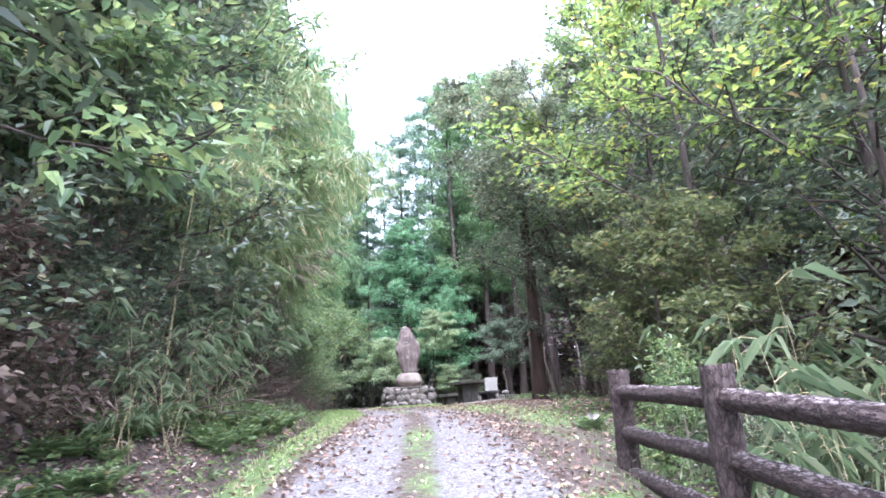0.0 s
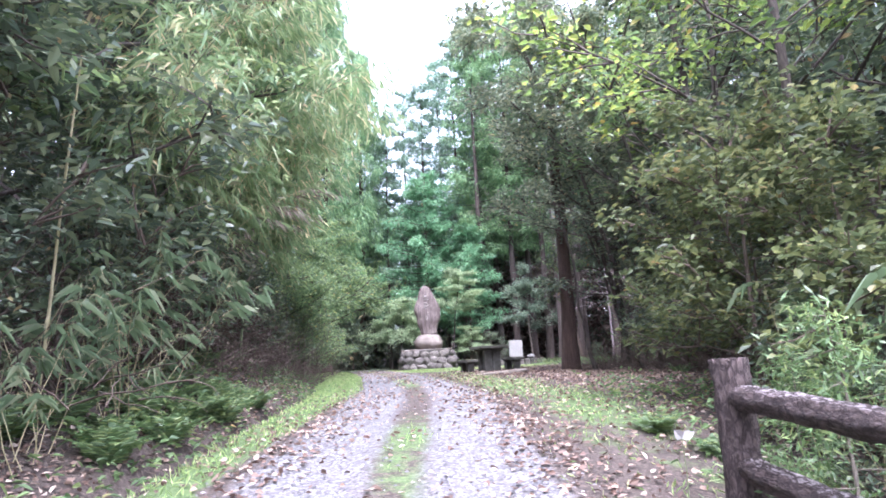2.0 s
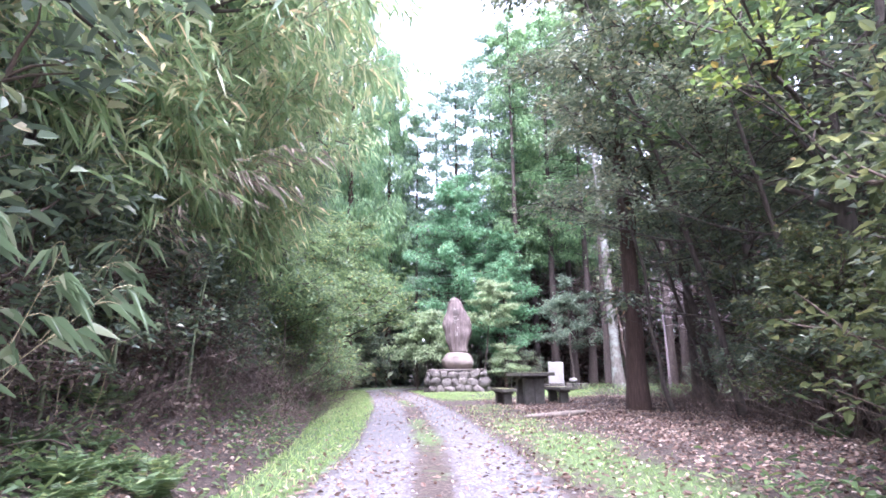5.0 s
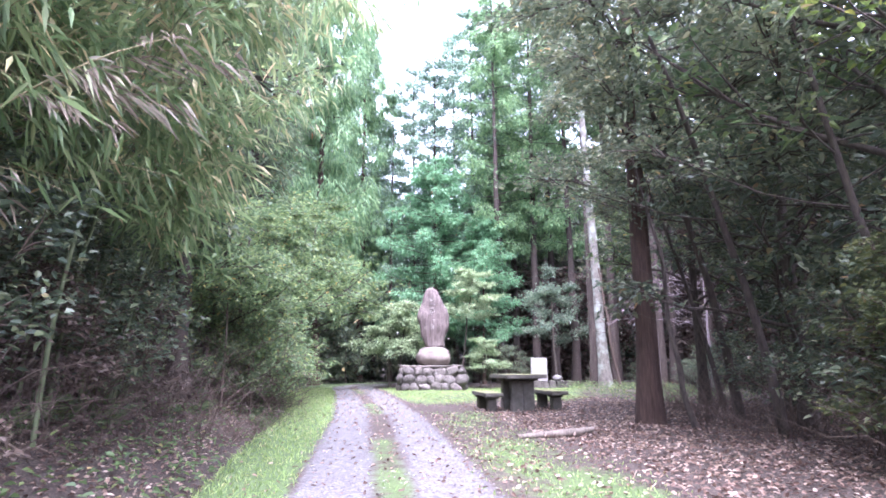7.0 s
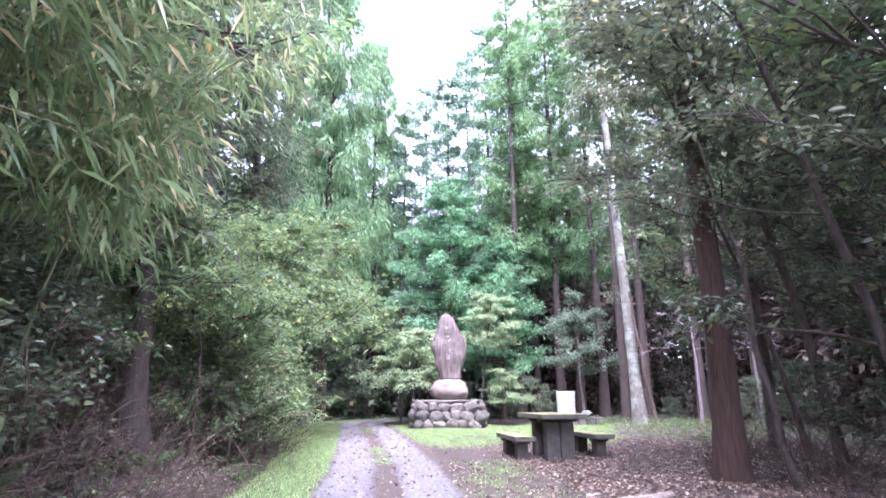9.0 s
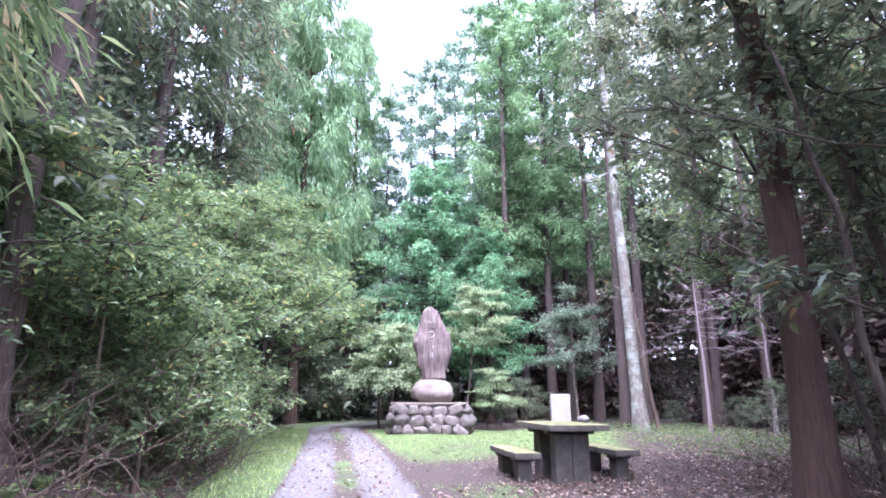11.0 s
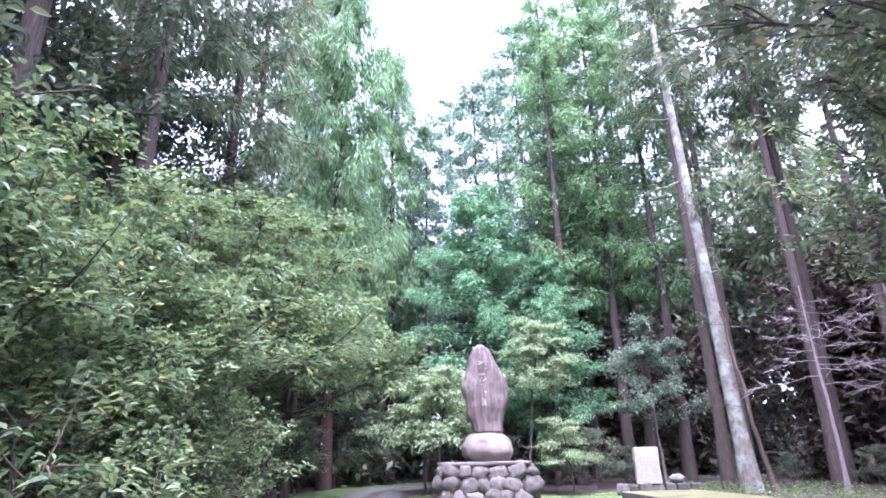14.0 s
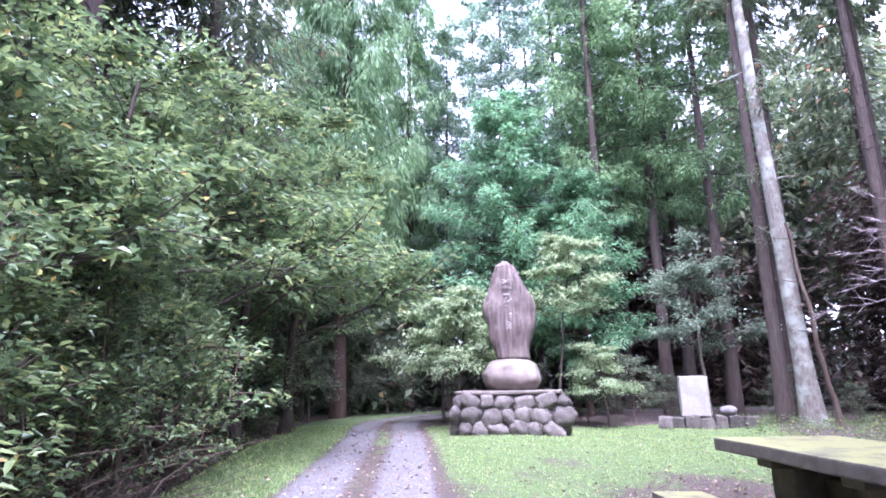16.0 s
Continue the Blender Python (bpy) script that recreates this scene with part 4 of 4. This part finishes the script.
bam = plant_tree("bamboo", bamboo(41, 7.0, 2.7, 14), "arching bamboo with thin canes and narrow drooping leaves", "bamboo", "bamboo thicket on the bank")
bam_b = plant_tree("bamboo", bamboo(42, 4.8, 1.3, 14), "slender bamboo with narrow drooping leaves", "bamboo", "bamboo thicket on the bank")
bam_c = plant_tree("bamboo", bamboo(43, 5.4, 3.0, 15), "low arching bamboo bending far over the track", "bamboo", "bamboo thicket on the bank")
set_out(bam_c, [(-4.3, 9.4, 8, 0.95), (-4.1, 10.1, -12, 1.0), (-4.4, 11.0, 15, 1.05), (-4.5, 12.0, 10, 1.1)])
g = np.random.default_rng(9)
set_out(bam, [(-3.9 - 0.9 * g.random(), 8.6 + 0.38 * i, g.normal(5, 28), g.uniform(0.75, 1.1)) for i in range(13)])
set_out(bam_b, [(-3.5 - 0.8 * g.random(), 7.0 + 0.4 * i, g.normal(-10, 35), g.uniform(0.75, 1.1)) for i in range(17)])

def dry_bamboo():
    """A bent dead cane with straw-coloured leaves."""
    g = np.random.default_rng(45)
    q = np.linspace(0, 1, 10)
    pts = np.stack([2.1 * q ** 1.7, 0.1 * q, 3.3 * (q - 0.22 * q ** 3)], 1)
    v, f = tube_arrays([(pts, 0.012 * (1 - 0.7 * q))], 6)
    ps, ds = [], []
    for i in range(13):
        k = g.uniform(0.45, 1)
        c = np.array([np.interp(k, q, pts[:, a]) for a in range(3)])
        w = np.array((0.9, g.normal(0, 0.7), g.normal(-0.1, 0.25)))
        m = g.uniform(0, 0.7, (18, 1))
        ps.append(c + unit(w) * m + g.normal(0, 0.03, (18, 3)))
        ds.append(unit(w) + g.normal(0, 0.3, (18, 3)) - (0, 0, 0.25))
    a = blade_arrays(np.concatenate(ps), np.concatenate(ds), 0.19, 0.022, 0.35, 45)
    return (mesh_of("cane", v, f, cane_tan, None, True), mesh_of("foliage", a[0], a[1], leaf_straw, a[2]))


dry = plant_tree("dead_bamboo", dry_bamboo(), "bent dead bamboo with dry straw-brown hanging leaves", "bamboo", "dead bamboo over the bank")
set_out(dry, [(-4.1, 9.3, 4, 1.0)])

white_leaf = thing("pale_leaf", 1.0, 3.9, gz(1.0, 3.9), "single whitish leaf on a thin stem beside the fence", "leaf")
v, f = tube_arrays([([(0.0, 0, -0.02), (0.01, 0, 0.18), (0.0, -0.01, 0.36)], [0.004, 0.003, 0.002])], 5)
piece("stem", mesh_of("stem", v, f, cane_green, None, True), white_leaf)
a = leaf_arrays(np.array([(0.0, -0.01, 0.36), (0.0, -0.01, 0.36)]), np.array([(0.7, -0.3, 0.5), (-0.5, -0.3, 0.6)]), 0.075, 0.05, 0.1, 46, np.array([(0, -1.0, 0.3)] * 2))
piece("blade", mesh_of("blade", a[0], a[1], white_stone), white_leaf)

# ---- stone monument ----
def build_monument():
    root = thing("stone_monument", -0.27, 30.95, gz(-0.27, 29.9) - 0.05, "tall carved natural stone on a boulder and a rubble plinth", "monument", turn=-6)
    part("plinth_core", box(2.32, 2.1, 0.93, 0.03), mortar, root)
    part("plinth_cap", box(2.46, 2.24, 0.08, 0.03, 2, 0.035, 3), capping, root, "uneven mortar capping", pose(0, 0, 0.925))
    bm = rock(1.6, 1.15, 0.92, 4, 0.14, 4)
    for v in bm.verts:
        v.co.z = max(v.co.z, -0.33)
        if v.co.x > 0.55:
            v.co.x = 0.55 + (v.co.x - 0.55) * 0.4
    part("boulder", bm, boulder_stone, root, "rounded pale boulder", pose(0.06, 0, 1.34), True)
    # upright slab: half-widths by height
    hs = [0, 0.19, 0.53, 0.75, 0.94, 1.26, 1.57, 1.89, 2.2, 2.42, 2.52]
    lw = [0.38, 0.41, 0.52, 0.58, 0.62, 0.67, 0.6, 0.47, 0.42, 0.33, 0.14]
    rw = [0.47, 0.47, 0.53, 0.6, 0.64, 0.66, 0.57, 0.39, 0.25, 0.1, -0.06]
    dep = [0.26, 0.27, 0.28, 0.29, 0.29, 0.28, 0.26, 0.23, 0.19, 0.14, 0.05]
    bm = bmesh.new()
    rings = []
    n = 44
    for k in range(43):
        h = 2.52 * k / 42
        a, b, c = np.interp(h, hs, lw), np.interp(h, hs, rw), np.interp(h, hs, dep)
        ring = []
        for i in range(n):
            t = 2 * math.pi * i / n
            cx, cy = math.cos(t), math.sin(t)
            sx = (b - a) / 2 + math.copysign(abs(cx) ** 0.6, cx) * (a + b) / 2
            sy = math.copysign(abs(cy) ** 0.6, cy) * c
            p = Vector((sx, sy, h))
            nz = noise.noise(p * 1.9) * 0.05 + noise.noise(Vector((p.x * 10, p.y * 10, p.z * 0.8))) * 0.05
            ring.append(bm.verts.new(p * 1.0 + Vector((cx, cy, 0)) * nz))
        rings.append(ring)
    for r0, r1 in zip(rings[:-1], rings[1:]):
        for i in range(n):
            bm.faces.new((r0[i], r0[(i + 1) % n], r1[(i + 1) % n], r1[i]))
    bm.faces.new(rings[-1])
    bm.faces.new(rings[0][::-1])
    stele = part("stele", bm, stele_stone, root, "upright purplish stone slab with a pointed top", pose(0.02, 0, 1.77), True)
    # a column of carved signs, worn past reading
    g = np.random.default_rng(3)
    for k in range(5):
        for s in range(5):
            bm = box(g.uniform(0.03, 0.2), 0.02, g.uniform(0.022, 0.05), 0.005)
            part("carved_stroke", bm, carving, stele, "", pose(-0.02 + g.normal(0, 0.045), -0.315 + 0.02 * k, 0.62 + 0.29 * k + g.uniform(0, 0.28), 0, g.choice([0, 70, 90, -30, 25]), 0))
    # facing stones
    shapes = []
    for i in range(6):
        me = bpy.data.meshes.new("stone")
        bm = rock(1, 1, 1, 20 + i, 0.34, 3)
        bm.to_mesh(me)
        bm.free()
        me.materials.append(rubble_stone)
        for p in me.polygons:
            p.use_smooth = True
        shapes.append(me)
    g = np.random.default_rng(12)
    for side in range(4):
        length = 2.36 if side % 2 == 0 else 2.12
        off = 1.05 if side % 2 == 0 else 1.16
        turn = (0, 90, 180, 270)[side]
        for row, (z, h) in enumerate(((0.12, 0.4), (0.43, 0.46), (0.76, 0.42))):
            x = -length / 2 + (0.05 if row % 2 else 0.0)
            while x < length / 2 - 0.05:
                w = g.uniform(0.3, 0.56)
                local = pose(0, 0, 0, 0, 0, turn) @ pose(x + w / 2, -off - 0.01 - 0.05 * (2 - row), z + g.normal(0, 0.025), 0, g.uniform(-45, 45), 0) @ Matrix.Diagonal((w * 1.04, 0.26, h * g.uniform(0.82, 1.05), 1))
                piece("stone", shapes[int(g.integers(6))], root, "", local)
                x += w * 0.96


build_monument()

# ---- picnic table and benches ----
TURN = 7.0


def build_table():
    cx, cy = 1.63, 19.66
    root = thing("picnic_table", cx, cy, gz(cx, cy), "dark weathered concrete picnic table with a mossy top", "table", turn=TURN)
    part("tabletop", box(0.88, 1.78, 0.085, 0.012, 2, 0.006, 2), table_concrete, root, "moss-dusted slab top", pose(0, 0, 0.715))
    for s in (-1, 1):
        y = 0.4 * s
        part("bracket", box(0.72, 0.17, 0.06, 0.01), table_concrete, root, "", pose(0, y, 0.655))
        for k in (-1, 1):
            part("leg", box(0.25, 0.26, 0.76, 0.02, 1, 0.006, 3 + k), table_concrete, root, "", pose(0.13 * k, y, -0.1))
    part("stretcher", box(0.12, 0.6, 0.1, 0.01), table_concrete, root, "", pose(0, 0, 0.5))


def build_bench(dx):
    cx, cy = 1.6 + dx * math.cos(radians(TURN)), 19.95 + dx * math.sin(radians(TURN))
    root = thing("bench", cx, cy, gz(cx, cy), "low concrete bench of dark weathered imitation logs beside the picnic table", "bench", "benches at the picnic table", turn=TURN)
    part("seat", box(0.38, 1.65, 0.085, 0.012, 2, 0.006, 5), table_concrete, root, "moss-dusted seat slab", pose(0, 0, 0.325))
    for s in (-1, 1):
        part("bracket", box(0.3, 0.2, 0.05, 0.008), table_concrete, root, "", pose(0, 0.5 * s, 0.276))
        part("leg", box(0.2, 0.24, 0.38, 0.015, 1, 0.005, 6), table_concrete, root, "", pose(0, 0.5 * s, -0.1))


build_table()
build_bench(-0.66)
build_bench(0.83)

# ---- white tablet on its low row of stones ----
tablet = thing("stone_tablet", 4.33, 31.8, gz(4.33, 31.8) + 0.28, "upright white granite tablet standing on a low row of stones", "tablet")
part("slab", box(0.7, 0.2, 1.0, 0.03, 3, 0.02, 8), white_stone, tablet)
ball = thing("round_stone", 5.1, 31.7, gz(5.1, 31.7) + 0.4, "small rounded white stone on the low stone row", "stone")
part("stone", rock(0.4, 0.34, 0.28, 9, 0.15, 3), white_stone, ball, "", None, True)
g = np.random.default_rng(31)
for i in range(7):
    x = 3.55 + i * 0.33
    s = thing("rubble_stone", x, 31.7 + g.normal(0, 0.05), gz(x, 31.7), "rough squared stone in a low row under the tablet", "stone", "low row of stones", turn=g.uniform(-15, 15))
    part("block", box(g.uniform(0.28, 0.36), 0.4, g.uniform(0.26, 0.34), 0.04, 2, 0.045, 40 + i), rubble_stone, s, "", pose(0, 0, -0.02))

# ---- log fence ----
def log(length, r, seed, knots=True):
    """A rough log along z, its bark grooved."""
    bm = bmesh.new()
    n, k = 28, max(8, int(length / 0.03))
    rings = []
    for j in range(k + 1):
        h = length * j / k
        ring = []
        for i in range(n):
            a = 2 * math.pi * i / n
            q = Vector((math.cos(a), math.sin(a), 0))
            e = noise.noise(Vector((q.x * 2.2, q.y * 2.2, h * 2.0 + seed))) * 0.07 + noise.noise(Vector((q.x * 7, q.y * 7, h * 9 + seed))) * 0.16
            ring.append(bm.verts.new(q * r * (1 + e) + Vector((0, 0, h))))
        rings.append(ring)
    for a, b in zip(rings[:-1], rings[1:]):
        for i in range(n):
            bm.faces.new((a[i], a[(i + 1) % n], b[(i + 1) % n], b[i]))
    bm.faces.new(rings[-1])
    bm.faces.new(rings[0][::-1])
    return bm


def build_fence():
    posts = [(1.23, 3.74, 0.215), (1.16, 1.96, 0.14), (1.09, 0.18, 0.0), (1.02, -1.6, -0.2)]
    root = thing("log_fence", posts[0][0], posts[0][1], gz(1.23, 3.74), "brown log-style concrete fence with three rails along the drop", "fence")
    o = Vector(root.matrix_basis.translation)
    for i, (x, y, top) in enumerate(posts):
        part("post", log(1.35, 0.092, i * 5.0), fence_concrete, root, "", Matrix.Translation(Vector((x, y, top - 1.35)) - o), True)
    for i in range(3):
        for down in (0.19, 0.53, 0.86):
            a, b = Vector(posts[i]), Vector(posts[i + 1])
            a.z -= down
            b.z -= down
            part("rail", log((b - a).length, 0.062, i * 3 + down * 10), fence_concrete, root, "", Matrix.Translation(a - o) @ (b - a).to_track_quat("Z", "Y").to_matrix().to_4x4(), True)


build_fence()

# ---- undergrowth ----
def sasa(seed, stems, height, leaf):
    g = np.random.default_rng(seed)
    lines, ps, ds = [], [], []
    for i in range(stems):
        a = g.uniform(0, 6.28)
        b, r = branch(g, (g.normal(0, 0.15), g.normal(0, 0.15), -0.05), (0.35 * math.cos(a), 0.35 * math.sin(a), 1), height * g.uniform(0.6, 1.1), 0.006, 6, 0.07, -0.02)
        lines.append((b, r))
        for j in range(5):
            q = 1.0 if j == 0 else g.uniform(0.5, 0.95)
            p = np.array([np.interp(q, np.linspace(0, 1, 7), b[:, k]) for k in range(3)])
            w = unit(np.array((math.cos(a), math.sin(a), 0.2)) * 0.6 + g.normal(0, 0.6, 3) * (1, 1, 0.3))
            tip = p + w * 0.16 * height / 1.9
            lines.append((np.array([p, (p + tip) / 2 + (0, 0, 0.02), tip]), np.array([0.003, 0.0025, 0.002])))
            for k in range(4):
                ps.append(tip - w * 0.03 * k)
                ds.append(w + g.normal(0, 0.55, 3) * (1, 1, 0.4))
    v, f = tube_arrays(lines, 5)
    a = leaf_arrays(np.array(ps), np.array(ds), leaf, leaf * 0.13, 0.75, seed)
    return (mesh_of("stalk", v, f, cane_tan, None, True), mesh_of("foliage", a[0], a[1], leaf_sasa, a[2]))


sas = plant_tree("dwarf_bamboo", sasa(51, 8, 1.9, 0.21), "dwarf bamboo clump with long pointed green leaves", "dwarf bamboo", "dwarf bamboo clumps")
set_out(sas, [(2.5, 2.9, 0, 1.3), (2.8, 2.2, 70, 1.35), (3.0, 3.4, 150, 1.1), (2.2, 2.2, 300, 0.9), (1.75, 2.6, 110, 0.6), (-3.0, 5.9, 30, 0.75), (-3.1, 6.6, 100, 0.85), (-3.0, 4.9, 170, 0.7), (-3.4, 5.2, 0, 0.85), (-3.5, 6.8, 60, 0.9), (-3.6, 7.6, 140, 0.9), (-3.2, 4.2, 200, 0.6), (-3.7, 8.8, 260, 0.8), (3.0, 5.0, 40, 0.9), (-4.3, 17.3, 90, 0.6)])


def fern(seed, fronds, size):
    g = np.random.default_rng(seed)
    ps, ds, ls = [], [], []
    for i in range(fronds):
        a = i * 6.28 / fronds + g.normal(0, 0.2)
        b, r = branch(g, (0, 0, -0.02), (math.cos(a), math.sin(a), 1.7), size, 0.004, 10, 0.03, -0.1)
        side = np.array((-math.sin(a), math.cos(a), 0))
        for q in np.linspace(0.15, 1, 22):
            p = np.array([np.interp(q, np.linspace(0, 1, 11), b[:, k]) for k in range(3)])
            for s in (-1, 1):
                ps.append(p)
                ds.append(side * s + unit(b[-1] - b[0]) * 0.45)
                ls.append(size * 0.26 * math.sin(math.pi * min(1, 0.25 + 0.75 * q)) + 0.01)
    return (mesh_of("frond_rosette", *(lambda a: (a[0], a[1], leaf_fern, a[2]))(leaf_arrays(np.array(ps), np.array(ds), np.array(ls), 0.028 * size / 0.5, 0.15, seed))),)


fe = plant_tree("fern", fern(61, 10, 0.6), "green fern with arching fronds on the bank", "fern", "ferns on the bank")
g = np.random.default_rng(14)
set_out(fe, [(-2.5 - 1.1 * g.random(), 2.6 + 0.19 * i, g.uniform(0, 360), g.uniform(0.45, 0.85)) for i in range(34)] + [(-3.4 - g.random(), 9.5 + 0.8 * i, g.uniform(0, 360), g.uniform(0.5, 0.9)) for i in range(12)] + [(1.5 + 0.5 * g.random(), 4.6 + 0.5 * i, g.uniform(0, 360), 0.6) for i in range(3)] + [(3.9 + g.random(), 7 + i, g.uniform(0, 360), 0.6) for i in range(5)])

# bare brushwood on the banks
def brush(seed, n, spread, height):
    g = np.random.default_rng(seed)
    lines = []
    for i in range(n):
        a = g.uniform(0, 6.28)
        lines.append(branch(g, (g.normal(0, spread), g.normal(0, spread), -0.05), (math.cos(a), math.sin(a), g.uniform(0.1, 1.6)), g.uniform(0.4, 1.2) * height, g.uniform(0.004, 0.011), 6, 0.2, -0.02))
    v, f = tube_arrays(lines, 3)
    return (mesh_of("twigwork", v, f, twig_brown, None, True),)


br = plant_tree("brushwood", brush(71, 60, 0.5, 1.3), "tangle of bare brown twigs and dead stems", "brushwood", "brushwood at the forest edge")
g = np.random.default_rng(15)
set_out(br, [(-3.2 - 0.5 * g.random(), 8.2 + 0.7 * i, g.uniform(0, 360), g.uniform(0.5, 0.9)) for i in range(14)] + [(-3.4 - 1.2 * g.random() - 0.05 * i, 4.5 + 0.75 * i, g.uniform(0, 360), g.uniform(0.8, 1.3)) for i in range(24)] + [(4.0 + 1.2 * g.random() + 0.05 * i, 7 + 0.8 * i, g.uniform(0, 360), g.uniform(0.8, 1.3)) for i in range(16)])
dead = plant_tree("bare_tree", crown_tree(73, 6.4, 0.5, 2.1, 18, 9, 1, 0.05, 0.02, 0.07, (bark_twig, leaf_dead), 0.1, -0.02), "small bare tree with fine purplish-grey twigs", "tree", "bare trees at the clearing")
set_out(dead, [(9.2, 30.8, 0, 0.9), (11.2, 30.4, 100, 0.9)])

BX, BY = -3.42, 5.55
cane = thing("bamboo_pole", BX, BY, gz(BX, BY), "thin dry straw-coloured bamboo stem standing on the bank", "bamboo pole")
v, f = tube_arrays([([(0, 0, -0.1), (0.1, -0.1, 0.7), (0.24, -0.28, 1.6), (0.5, -0.6, 2.75)], [0.014, 0.013, 0.011, 0.007])], 7)
piece("cane", mesh_of("cane", v, f, cane_tan, None, True), cane)

stick = thing("fallen_branch", 1.35, 14.35, gz(1.35, 14.35) + 0.03, "grey fallen branch lying on the leaf litter", "branch")
v, f = tube_arrays([([(-0.5, -0.1, 0), (0, 0.0, 0.02), (0.3, 0.06, 0.03), (0.62, 0.22, 0.06)], [0.03, 0.05, 0.055, 0.04]), ([(0.2, 0.05, 0.04), (0.4, 0.3, 0.1)], [0.03, 0.01])], 8)
piece("wood", mesh_of("wood", v, f, bark_grey, None, True), stick)

# ---- what covers the ground ----
def scatter(n, seed, xr, yr, keep):
    g = np.random.default_rng(seed)
    x, y = g.uniform(*xr, n), g.uniform(*yr, n)
    k = g.random(n) < keep(x, y)
    x, y = x[k], y[k]
    return np.stack([x, y, ground_z(x, y)], 1), g


def plinth_free(x, y):
    return (np.abs(x + 0.27) > 1.35) | (np.abs(y - 30.95) > 1.2)


p, g = scatter(170000, 81, (-7, 7), (1, 33), lambda x, y: np.clip(lawn(x, y) * 1.2 - 0.12 - 0.5 * np.exp(-(road_offset(x, y) / 0.5) ** 2), 0, 1) * plinth_free(x, y))
a = blade_arrays(p, g.normal(0, 0.6, (len(p), 3)) + (0, 0, 1), np.interp(p[:, 0] + 0.15 * (p[:, 1] - 18), [-2.5, -0.5], [0.095, 0.055]), 0.011, 0.25, 81)
tagged(new("grass", mesh_of("grass", a[0], a[1], leaf_grass, a[2])), "short bright green grass on the verges and lawn", "grass", "", "stuff")


def littered(x, y):
    d = road_offset(x, y)
    w = half_width(y)
    edge = np.exp(-((np.abs(d) - w + 0.18) / 0.45) ** 2) * 0.95 * smooth01((13 - y) / 7)
    edge = np.maximum(edge, smooth01((d - w + 0.3) / 0.4) * smooth01((w + 2.2 - d) / 0.6) * 0.32 * smooth01((20 - y) / 4))
    bank = smooth01((-d - w - verge_width(y)) / 0.4) * (d < 0)
    right = smooth01((d - w - 0.9) / 0.8) * (d > 0) * smooth01((25.0 + 0.5 * (x - 1.5) - y) / 6) * np.interp(y, [17, 21], [1.0, 0.5])
    return np.clip(np.maximum.reduce([edge, bank, right, 0.03 + 0.07 * (np.abs(d) < w)]), 0, 1) * plinth_free(x, y)


p, g = scatter(140000, 82, (-7, 8), (0, 32), littered)
p[:, 2] += 0.008 + 0.02 * g.random(len(p))
d = g.normal(0, 1, (len(p), 3)) * (1, 1, 0.25)
a = leaf_arrays(p, d, 0.058, 0.032, 0.05, 82)
tagged(new("fallen_leaves", mesh_of("fallen_leaves", a[0], a[1], leaf_dead, a[2])), "dry brown and tan fallen leaves on banks and track edges", "leaves", "", "stuff")

def weedy(x, y):
    d = road_offset(x, y)
    w, vw = half_width(y), verge_width(y)
    left = smooth01((-d - w - vw + 0.1) / 0.3) * (d < 0) * np.interp(y, [0, 8, 13, 18, 30], [1.6, 1.3, 0.6, 0.9, 1.0]) * smooth01((4.2 + d + w + vw) / 2)
    right = smooth01((d - 1.75) / 0.6) * (d > 0) * smooth01((9.5 - y) / 3) * 1.2
    edge = smooth01((x - 4.3) / 1.5) * smooth01((y - 20) / 4) * 0.7
    return np.clip(np.maximum.reduce([left, right, edge]) * (0.55 + 0.6 * wave(x * 1.7, y * 1.7)), 0, 1)


p, g = scatter(130000, 84, (-8, 10), (0, 35), weedy)
lift = g.random(len(p)) ** 1.6 * 0.32
p[:, 2] += lift * 0.8 + 0.02
a = leaf_arrays(p, g.normal(0, 1, (len(p), 3)) * (1, 1, 0.3) + (0, 0, 0.25), 0.085, 0.034, 0.3, 84)
tagged(new("undergrowth", mesh_of("undergrowth", a[0], a[1], leaf_weed, a[2])), "low green weeds and seedlings on banks and forest edge", "weeds", "", "stuff")

p, g = scatter(34000, 83, (-5, 2), (1, 26), lambda x, y: (np.abs(road_offset(x, y)) < half_width(y)) * (0.25 + 0.4 * smooth01((14 - y) / 8)) * (1 - 0.8 * np.exp(-(road_offset(x, y) / 0.22) ** 2)))
n = len(p)
s = g.uniform(0.006, 0.02, (n, 1)) * g.uniform(0.7, 1.3, (n, 3)) * (1, 1, 0.6)
octa = np.array([(1, 0, 0), (0, 1, 0), (-1, 0, 0), (0, -1, 0), (0, 0, 1), (0, 0, -0.5)], float)
turn = g.uniform(0, 6.28, n)
ox = octa[None, :, 0] * np.cos(turn)[:, None] - octa[None, :, 1] * np.sin(turn)[:, None]
oy = octa[None, :, 0] * np.sin(turn)[:, None] + octa[None, :, 1] * np.cos(turn)[:, None]
v = p[:, None] + np.stack([ox * s[:, :1], oy * s[:, 1:2], octa[None, :, 2] * s[:, 2:3]], -1)
i = np.arange(n)[:, None] * 6
f = np.concatenate([i + k for k in ((0, 1, 4), (1, 2, 4), (2, 3, 4), (3, 0, 4))], 0)
tagged(new("gravel", mesh_of("gravel", v.reshape(-1, 3), f, pebble_stone, np.repeat(g.random(n), 6))), "loose grey gravel stones on the track", "gravel", "", "stuff")
